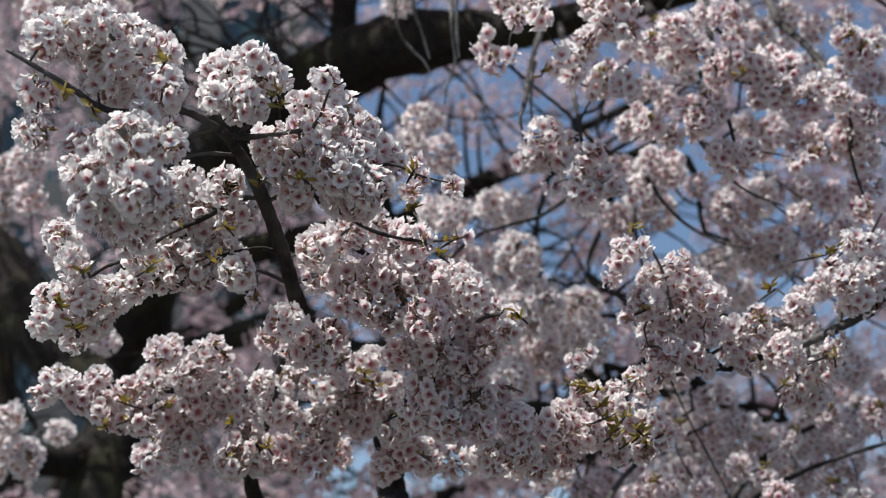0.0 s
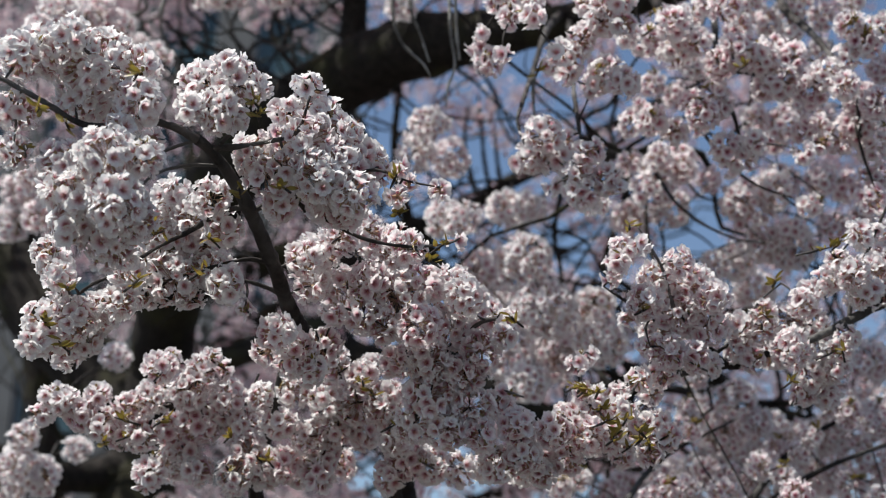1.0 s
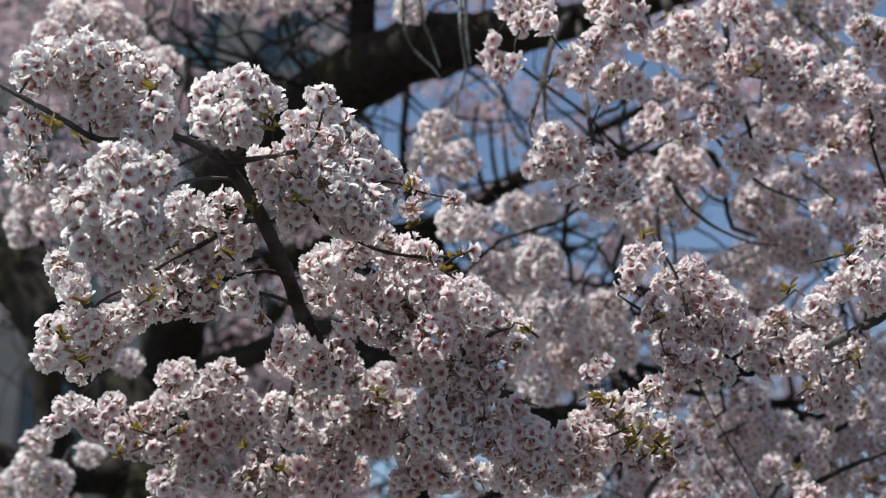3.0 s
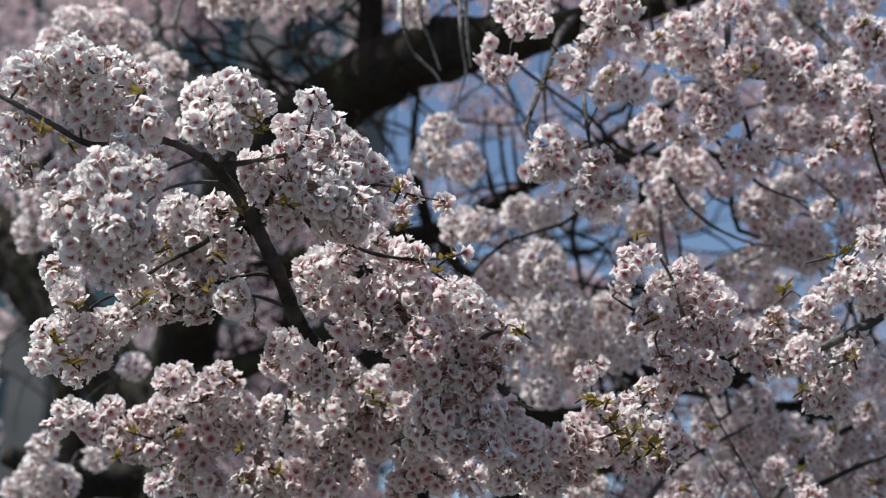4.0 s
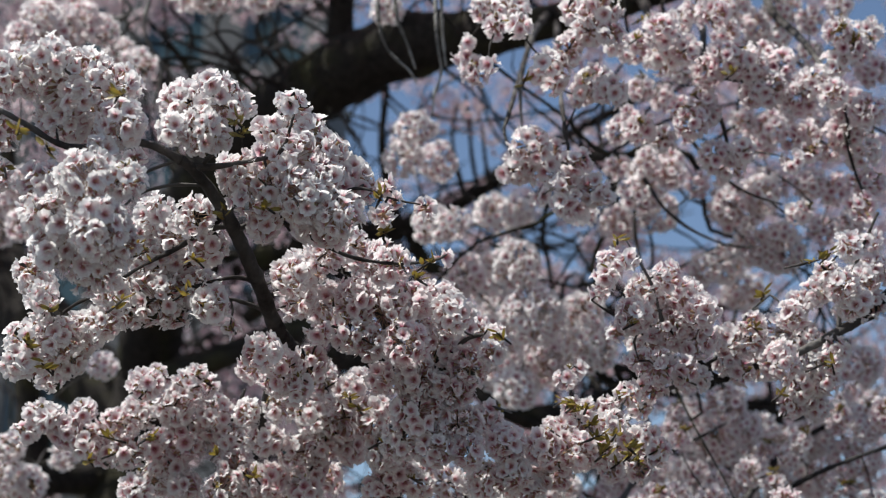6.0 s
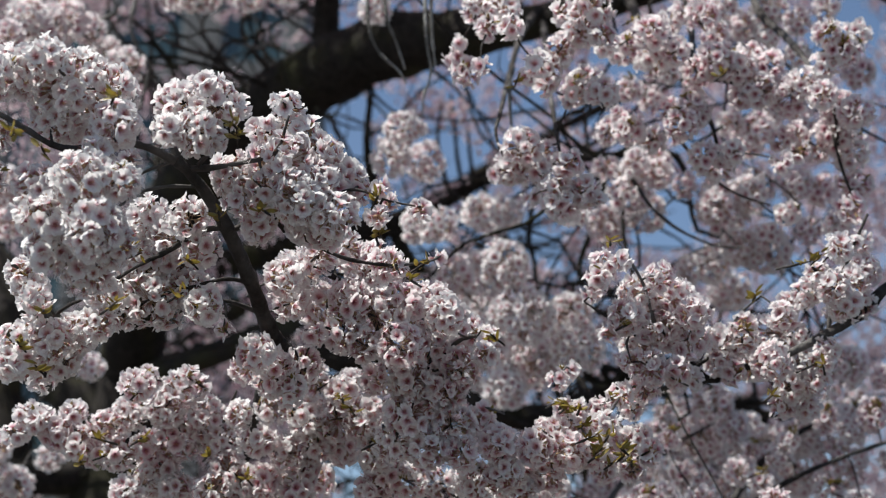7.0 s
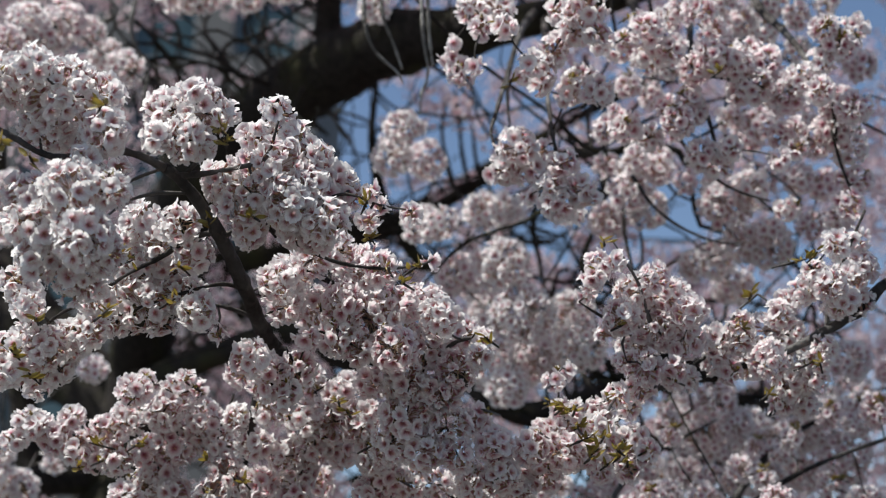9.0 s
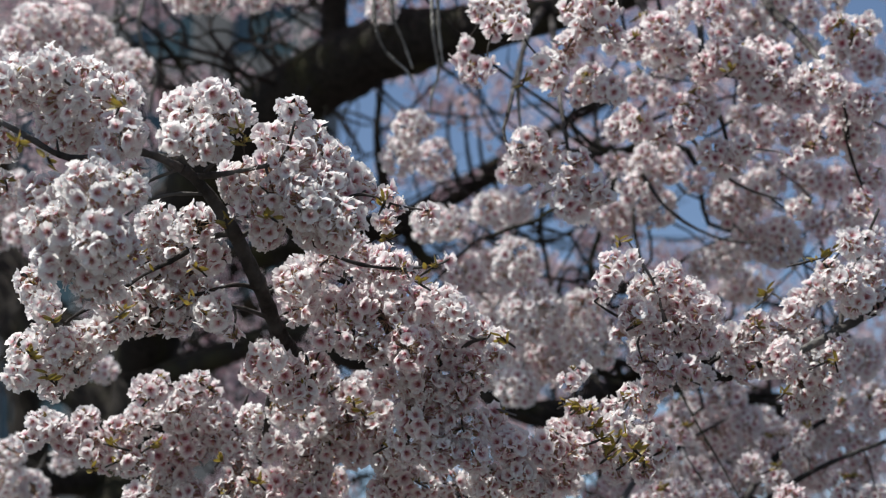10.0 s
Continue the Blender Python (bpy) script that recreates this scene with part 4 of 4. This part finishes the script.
LEAF_SPOTS = [
    (-0.327, 2.348, 2.709),
    (-0.315, 2.353, 2.695),
    (-0.661, 2.262, 2.655),
    (-0.615, 2.270, 2.630),
    (-0.487, 2.207, 2.691),
    (-0.670, 2.566, 2.444),
    (-0.519, 2.528, 2.553),
    (-0.499, 2.534, 2.537),
    (-0.419, 2.536, 2.530),
    (-0.424, 2.556, 2.472),
    (-0.539, 2.561, 2.458),
    (-0.279, 2.394, 2.573),
    (-0.346, 2.397, 2.567),
    (-0.078, 2.406, 2.598),
    (-0.032, 2.642, 2.527),
    (0.010, 2.612, 2.550),
    (-0.716, 2.584, 2.391),
    (-0.685, 2.598, 2.351),
    (0.370, 2.769, 2.644),
    (0.684, 2.899, 2.571),
    (0.786, 2.838, 2.624),
    (0.807, 2.834, 2.637),
    (0.351, 2.861, 2.251),
    (0.395, 2.866, 2.239),
    (0.335, 2.854, 2.272),
    (0.307, 2.836, 2.326),
    (0.277, 2.853, 2.339),
    (0.373, 2.870, 2.225),
    (-0.162, 2.969, 2.374),
    (-0.148, 2.975, 2.356),
]
LEAF_SPOTS += [
    (-0.566, 2.996, 2.299),
    (-0.671, 2.996, 2.299),
    (-0.433, 3.007, 2.264),
    (-0.358, 3.022, 2.221),
    (-0.703, 3.052, 2.261),
    (0.127, 2.714, 2.438),
    (0.962, 3.070, 3.273),
    (0.988, 3.079, 3.248),
    (0.487, 3.080, 3.248),
    (0.712, 2.946, 2.372),
    (0.815, 2.925, 2.431),
    (0.712, 3.105, 3.173),
    (0.213, 2.975, 3.095),
    (-0.081, 2.521, 2.572),
    (0.318, 2.846, 2.298),
    (0.340, 2.846, 2.235),
    (0.379, 2.841, 2.248),
    (0.406, 2.869, 2.228),
    (0.362, 2.854, 2.274),
    (0.287, 2.845, 2.331),
]
LANES = [
    (-0.06, 0.44, 0.05),
    (-0.10, 0.50, 0.02),
    (0.01, 0.43, 0.02),
    (0.02, 0.40, 0.02),
    (0.09, 0.35, 0.03),
    (0.20, 0.36, 0.03),
    (0.19, 0.38, 0.01),
    (0.15, 0.52, 0.02),
    (0.15, 0.46, 0.01),
    (0.36, 0.54, 0.04),
    (0.29, 0.32, 0.02),
    (-0.05, 0.17, 0.02),
    (0.09, 0.19, 0.01),
    (0.23, 0.39, 0.01),
    (0.31, 0.51, 0.01),
    (0.03, 0.16, 0.01),
    (0.08, 0.46, 0.01),
    (-0.22, 0.50, 0.02),
    (-0.15, 0.50, 0.02),
]
WOOD_SHOWS = [
    (-0.32, 0.31, 0.05),
    (-0.30, 0.28, 0.05),
    (-0.28, 0.25, 0.04),
    (-0.21, 0.27, 0.04),
    (-0.21, 0.40, 0.04),
    (-0.17, 0.41, 0.04),
    (-0.13, 0.45, 0.04),
    (-0.10, 0.47, 0.04),
    (-0.06, 0.49, 0.05),
    (-0.01, 0.51, 0.04),
    (0.03, 0.52, 0.04),
    (-0.07, 0.54, 0.04),
    (-0.02, 0.35, 0.04),
    (-0.10, 0.28, 0.02),
    (0.09, 0.21, 0.02),
    (-0.27, 0.16, 0.04),
    (-0.30, 0.17, 0.03),
    (-0.10, 0.21, 0.02),
    (-0.33, 0.31, 0.04),
    (-0.16, 0.51, 0.05),
    (-0.21, 0.51, 0.04),
    (-0.18, 0.53, 0.04),
]
LOW_LEFT = [
    (-0.32, 0.22, 0.06),
    (-0.27, 0.20, 0.05),
    (-0.30, 0.27, 0.05),
    (-0.23, 0.24, 0.05),
    (-0.33, 0.15, 0.05),
    (-0.24, 0.16, 0.03),
]
DARK_CORNER = [
    (-0.16, 0.51, 0.036),
    (-0.21, 0.51, 0.030),
    (-0.14, 0.53, 0.024),
    (-0.18, 0.54, 0.024),
    (-0.23, 0.53, 0.018),
]

# ---- ground ----
def ground_sheet():
    n = 60
    xs = np.sign(np.linspace(-1, 1, n)) * np.abs(np.linspace(-1, 1, n)) ** 4 * 1500
    v = []
    for y in xs:
        for x in xs:
            v.append((x, y, -0.02 + 0.05 * noise.noise(Vector((x * 0.2, y * 0.2, 0)))))
    t = []
    for i in range(n - 1):
        for j in range(n - 1):
            q = (i * n + j, i * n + j + 1, (i + 1) * n + j + 1, (i + 1) * n + j)
            t += [(q[0], q[1], q[2]), (q[0], q[2], q[3])]
    ob = new("ground", mesh_from("ground", v, t, np.zeros(len(t)), [GRASS]))
    tagged(ob, "trodden brown park ground strewn with fallen petals", "ground", kind="structure")


ground_sheet()


# ---- far building ----
def box(heap_bm, x0, x1, y0, y1, z0, z1):
    m = Matrix.Translation(((x0 + x1) / 2, (y0 + y1) / 2, (z0 + z1) / 2)) @ Matrix.Diagonal((x1 - x0, y1 - y0, z1 - z0, 1))
    bmesh.ops.create_cube(heap_bm, size=1.0, matrix=m)


def bm_part(name, bm, mat, parent, label=""):
    me = bpy.data.meshes.new(name)
    bm.to_mesh(me)
    bm.free()
    me.materials.append(mat)
    return part(name, me, parent, label)


def building():
    root = tagged(new("office_building"), "dark grey office building with blue-green windows behind the trees", "building")
    root.location = (-9.0, 34.0, 0)
    bm = bmesh.new()
    x0, x1, y = -17.0, -3.0, 34.0
    levels, bays, high = 7, 5, 3.6
    wide = (x1 - x0) / bays
    box(bm, x0, x1, y + 0.5, y + 10, 0, levels * high)
    for k in range(levels + 1):
        box(bm, x0, x1, y, y + 0.5, max(0, k * high - 0.6), k * high + 0.6)
    for k in range(bays + 1):
        for lv in range(levels):
            box(bm, x0 + k * wide - (0.5 if k else 0), x0 + k * wide + (0.5 if k < bays else 0), y, y + 0.5, lv * high + 0.6, (lv + 1) * high - 0.6)
    bm_part("wall", bm, PLASTER, root)
    bm = bmesh.new()
    box(bm, x0 - 0.2, x1 + 0.2, y - 0.2, y + 10.2, levels * high + 0.6, levels * high + 0.9)
    bm_part("roof", bm, PLASTER, root)
    for k in range(bays):
        for lv in range(levels):
            a, b, c, d = x0 + k * wide + 0.5, x0 + (k + 1) * wide - 0.5, lv * high + 0.6, (lv + 1) * high - 0.6
            bm = bmesh.new()
            for q in ((a, a + 0.08, c, d), (b - 0.08, b, c, d), (a + 0.08, b - 0.08, c, c + 0.08), (a + 0.08, b - 0.08, d - 0.08, d)):
                box(bm, q[0], q[1], y + 0.2, y + 0.32, q[2], q[3])
            w = bm_part("window", bm, FRAME_PAINT, root)
            bm = bmesh.new()
            box(bm, a + 0.08, b - 0.08, y + 0.25, y + 0.28, c + 0.08, d - 0.08)
            me = bpy.data.meshes.new("pane")
            bm.to_mesh(me)
            bm.free()
            me.materials.append(PANE)
            p = new("pane", me)
            p.parent = w


building()


# ---- the old tree with the heavy limb, whose sprays hang down ----
rng = np.random.default_rng(11)
OLD = tree_root("cherry_tree", (-1.75, 6.3, 0), "old cherry tree in full pale pink blossom, heavy dark limbs")
lines = []
for name, rows in (("trunk", LIMB), ("limb", LIMB_FORK), ("limb", LIMB_UP), ("limb", LIMB_MID), ("limb", LIMB_MID_FORK), ("limb", LIMB_MID_DOWN), ("limb", LIMB_LOW), ("limb", LIMB_LEFT)):
    lines.append(woody(OLD, name, rows, 14, 0.035, BARK, rng, 0.05))
for rows in (TWIG_HANG_A, TWIG_HANG_B, TWIG_HANG_C, TWIG_HANG_D, TWIG_HANG_E, TWIG_HANG_F, TWIG_HANG_G, TWIG_HANG_H,
             THREAD_I, THREAD_J, THREAD_K, THREAD_L, THREAD_M, TANGLE_A, TANGLE_B, TANGLE_C, TANGLE_D, TANGLE_E, TANGLE_F):
    lines.append(woody(OLD, "branch", rows, 7, 0.1, TWIG, rng, 0.02))
for rows in (THREAD_A, THREAD_B, THREAD_C, THREAD_D, THREAD_E, THREAD_F, THREAD_G, THREAD_H):
    lines.append(woody(OLD, "branch", rows, 7, 0.16, SUNLIT_TWIG, rng, 0.012))
wood = np.concatenate([l for l in lines[:8]])
for k in range(130):
    a = wood[rng.integers(40, len(wood))]
    if a[2] < 2.6:
        continue
    p, d = a[:3].copy(), np.array((rng.normal() * 0.8, rng.normal() * 0.6 - 0.2, rng.normal() * 0.7))
    rows = [(*p, 0.0075)]
    for j in range(8):
        d = d + rng.normal(size=3) * 0.5 + np.array((0, 0, -0.06))
        p = p + d / np.linalg.norm(d) * rng.uniform(0.09, 0.2)
        rows.append((*p, 0.007 - 0.0007 * j))
    woody(OLD, "branch", rows, 5, 0.1, BARK, rng, 0.06)
for k in range(30):
    y, sx, sz = rng.uniform(4.6, 6.6), rng.uniform(-0.25, -0.1), rng.uniform(0.47, 0.6)
    p = np.array((sx * (y - 0.23), y, 1.757 + sz * (y - 0.23)))
    hold = wood[np.argmin(np.linalg.norm(wood[:, :3] - p, axis=1)), :3]
    d = np.array((rng.normal(), rng.normal() * 0.4, rng.normal() * 0.8))
    rows = [(*hold, 0.012), (*((hold + p) / 2 + rng.normal(size=3) * 0.06), 0.009), (*p, 0.007)]
    for j in range(4):
        d = d / np.linalg.norm(d) + rng.normal(size=3) * 0.35
        p = p + d / np.linalg.norm(d) * 0.13
        rows.append((*p, 0.006 - 0.001 * j))
    woody(OLD, "branch", rows, 5, 0.1, BARK, rng, 0.05)
for k in range(32):
    y, sx, sz = rng.uniform(4.3, 6.3), rng.uniform(0.09, 0.33), rng.uniform(0.15, 0.36)
    p = np.array((sx * (y - 0.23), y, 1.757 + sz * (y - 0.23)))
    hold = wood[np.argmin(np.linalg.norm(wood[:, :3] - p, axis=1)), :3]
    d = p - hold + rng.normal(size=3) * 0.3
    rows = [(*hold, 0.014), (*((hold + p) / 2 + rng.normal(size=3) * 0.08), 0.011), (*p, 0.008)]
    for j in range(5):
        d = d / np.linalg.norm(d) + rng.normal(size=3) * 0.4
        p = p + d / np.linalg.norm(d) * 0.14
        rows.append((*p, 0.007 - 0.001 * j))
    woody(OLD, "branch", rows, 5, 0.1, BARK, rng, 0.05)
grow_tree(OLD, lines, [HANGING_TOP, HANGING_RIGHT, CROWN_NEAR], rng, [HANGING_TOP], [HANGING_RIGHT, CROWN_NEAR], 0.0222, 0.05, rosy_groups=[HANGING_TOP, HANGING_RIGHT])

# ---- the young tree in front, its boughs rising into view ----
rng = np.random.default_rng(12)
YOUNG = tree_root("cherry_tree", (0.10, 4.0, 0), "cherry tree with dense round clusters of pale pink blossom")
lines = [woody(YOUNG, "trunk", [(0.10, 4.0, -0.05, 0.17), (0.12, 4.0, 0.5, 0.13), (0.08, 3.98, 1.1, 0.12), (0.10, 4.0, 1.6, 0.09)], 16, 0.03, BARK, rng, 0.05)]
for rows in (BOUGH_A, BOUGH_B, BOUGH_LOW_LEFT, BOUGH_RIGHT_MAIN):
    lines.append(woody(YOUNG, "bough", rows, 10, 0.06, BOUGH_BARK, rng, 0.015))
for rows in (BOUGH_A_LEFT, BOUGH_A_RIGHT, TWIG_A_UP, TWIG_A_TIP, TWIG_A_FLOWER, TWIG_A_SIDE, TWIG_A_LOW, TWIG_A_LOWER, TWIG_A_CROSS, TWIG_A_CROSS_LOW,
             BOUGH_B_OUT, BOUGH_LOW_FAR, TWIG_LOW_UP, TWIG_RIGHT_BUD, TWIG_RIGHT_LOW, TWIG_RIGHT_FORK, TWIG_RIGHT_TOP, TWIG_RIGHT_SPUR):
    lines.append(woody(YOUNG, "branch", rows, 8, 0.1, TWIG, rng, 0.01))
grow_tree(YOUNG, lines[1:], [BOUGH_UPPER, BOUGH_CREST, BOUGH_SIDE, BOUGH_HEART, BOUGH_LOW, BOUGH_BALL, BOUGH_RIGHT, BOUGH_SPUR], rng, [BOUGH_CREST], [], 0.0187, pale_groups=[BOUGH_UPPER, BOUGH_SIDE, BOUGH_CREST], rosy_groups=[BOUGH_HEART, BOUGH_LOW, BOUGH_BALL, BOUGH_RIGHT, BOUGH_SPUR])
LOW_BACK = []
back_rng = np.random.default_rng(14)
back_lines = []
for k, (reach, lift, depth) in enumerate(((1.55, 2.68, 4.25), (1.35, 2.5, 3.75), (0.75, 2.55, 4.1))):
    rows = [(0.10, 4.0, 1.5, 0.03), (0.10 + reach * 0.3, 3.95, 1.9, 0.02), (0.10 + reach * 0.6, (depth + 3.9) / 2, lift - 0.2, 0.008), (0.10 + reach, depth, lift, 0.004)]
    back_lines.append(woody(YOUNG, "bough", rows, 8, 0.08, BOUGH_BARK, back_rng, 0.03))
while len(LOW_BACK) < 90:
    line = back_lines[back_rng.integers(len(back_lines))]
    p = line[back_rng.integers(len(line) // 3, len(line)), :3] + back_rng.normal(size=3) * np.array((0.13, 0.12, 0.13))
    LOW_BACK.append((*p, back_rng.uniform(0.03, 0.055)))
grow_tree(YOUNG, back_lines, [LOW_BACK], back_rng, [], [LOW_BACK], 0.019, rosy_groups=[LOW_BACK])
for k in range(26):
    leaf_spur(YOUNG, np.array(LOW_BACK[back_rng.integers(len(LOW_BACK))][:3]) + np.array((0, -0.05, 0.02)), back_rng)
tuft_rng = np.random.default_rng(17)
for ball in (r for g in (BOUGH_UPPER, BOUGH_CREST, BOUGH_SIDE, BOUGH_HEART, BOUGH_LOW, BOUGH_BALL, BOUGH_RIGHT, BOUGH_SPUR) for r in g):
    if tuft_rng.random() < 0.34:
        way = np.array((tuft_rng.normal() * 0.5, -0.62, tuft_rng.uniform(-0.5, 0.8)))
        leaf_spur(YOUNG, np.array(ball[:3]) + way / np.linalg.norm(way) * ball[3] * 0.9, tuft_rng, 6, tuft_rng.uniform(0.45, 0.8))
for ball in HANGING_TOP + HANGING_RIGHT:
    if tuft_rng.random() < 0.3:
        way = np.array((tuft_rng.normal() * 0.5, -0.6, tuft_rng.uniform(0.0, 0.9)))
        leaf_spur(OLD, np.array(ball[:3]) + way / np.linalg.norm(way) * ball[3] * 0.9, tuft_rng, 6, tuft_rng.uniform(0.6, 0.95))
for spot in LEAF_SPOTS:
    leaf_spur(YOUNG, spot, rng)


# ---- crowns further back, and unseen masses added overhead for shade ----
def crown_or_shade_mass(tree, rng, count, near, far, size, spread, low=0.06, high=0.66, fill=0.5, shut=(), aside=0.0):
    """Masses of small umbels on the boughs behind, with gaps where the sky shows, or unseen overhead as shade."""
    heap, made = Heap(), 0
    lanes = np.array(LANES + list(shut))
    while made < count:
        y = rng.uniform(near, far)
        sx, sz = aside + rng.uniform(-0.44, 0.44) * spread, rng.uniform(low, high)
        if np.any(np.hypot(lanes[:, 0] - sx, lanes[:, 1] - sz) < lanes[:, 2] * 0.85):
            continue
        c = np.array((sx * (y - 0.23), y, 1.757 + sz * (y - 0.23)))
        if noise.noise(Vector(c * 1.7)) < -0.18:
            continue
        radius = rng.uniform(0.05, 0.09) * size
        made += 1
        for place, turn, s in ball_flowers(rng, c, radius, 0.02 * size, fill, np.zeros((0, 4))):
            fv, ft, fm, fu = PLAIN[rng.integers(len(PLAIN))]
            fu = fu.copy()
            fu[:, 1] = rng.uniform(0.25, 1.0)
            heap.put(place + (fv * s) @ turn.T, ft, fm, fu)
    part("blossom_mass", heap.mesh("blossom_mass", SLOTS), tree, "countless blossoms of the crowns behind and unseen ones added overhead for shade", kind="stuff")


crown_or_shade_mass(OLD, np.random.default_rng(21), 950, 5.0, 8.0, 1.0, 1.0, shut=WOOD_SHOWS + LOW_LEFT)
# the next three hang above the view, added only to cast shade
crown_or_shade_mass(OLD, np.random.default_rng(22), 1700, 4.2, 9.0, 1.9, 1.4, 0.66, 1.2, 0.45)
crown_or_shade_mass(OLD, np.random.default_rng(23), 640, 4.0, 5.8, 1.3, 1.2, 0.7, 1.2, 0.5, aside=0.12)
crown_or_shade_mass(OLD, np.random.default_rng(24), 170, 3.2, 4.5, 1.3, 0.6, 0.68, 1.1, 0.5, aside=0.1)
FAR_TREE = tree_root("cherry_tree", (-2.75, 10.5, 0), "blossoming cherry tree standing further back")
rng = np.random.default_rng(31)
woody(FAR_TREE, "trunk", [(-2.75, 10.5, -0.05, 0.25), (-2.72, 10.5, 1.2, 0.2), (-2.8, 10.4, 2.6, 0.15), (-3.1, 10.2, 4.5, 0.1), (-3.4, 10, 6.5, 0.05)], 12, 0.04, BARK, rng, 0.1)
woody(FAR_TREE, "limb", [(-2.75, 10.4, 2.2, 0.1), (-1.4, 10.2, 2.7, 0.08), (0.8, 10.0, 3.4, 0.06), (3.4, 9.8, 4.2, 0.03)], 10, 0.04, BARK, rng, 0.1)
woody(FAR_TREE, "limb", [(-2.8, 10.4, 2.6, 0.1), (-1.8, 10.0, 4.2, 0.08), (0.6, 9.6, 5.6, 0.05), (2.6, 9.3, 6.6, 0.03)], 10, 0.04, BARK, rng, 0.1)
for k in range(90):
    p = np.array((rng.uniform(-3.4, 3.4), rng.uniform(8.6, 11.5), rng.uniform(3.0, 6.6)))
    hold = np.array((-2.0 + rng.uniform(0, 3.5), 10.1, 3.1 + rng.uniform(0, 2.6)))
    rows = [(*hold, 0.018)]
    for j in range(1, 6):
        q = hold + (p - hold) * j / 5 + rng.normal(size=3) * 0.09
        rows.append((*q, 0.017 - 0.0024 * j))
    woody(FAR_TREE, "branch", rows, 5, 0.1, BARK, rng, 0.12)
crown_or_shade_mass(FAR_TREE, rng, 900, 8.4, 13.0, 2.1, 1.0, fill=0.45, shut=DARK_CORNER + LOW_LEFT)
crown_or_shade_mass(FAR_TREE, rng, 260, 8.4, 12.0, 2.1, 1.0, 0.1, 0.3, 0.45, shut=LOW_LEFT)
# unseen mass over the far crown, added to keep it in shade
crown_or_shade_mass(FAR_TREE, rng, 900, 8.0, 13.0, 2.6, 1.3, 0.64, 0.9, 0.4)
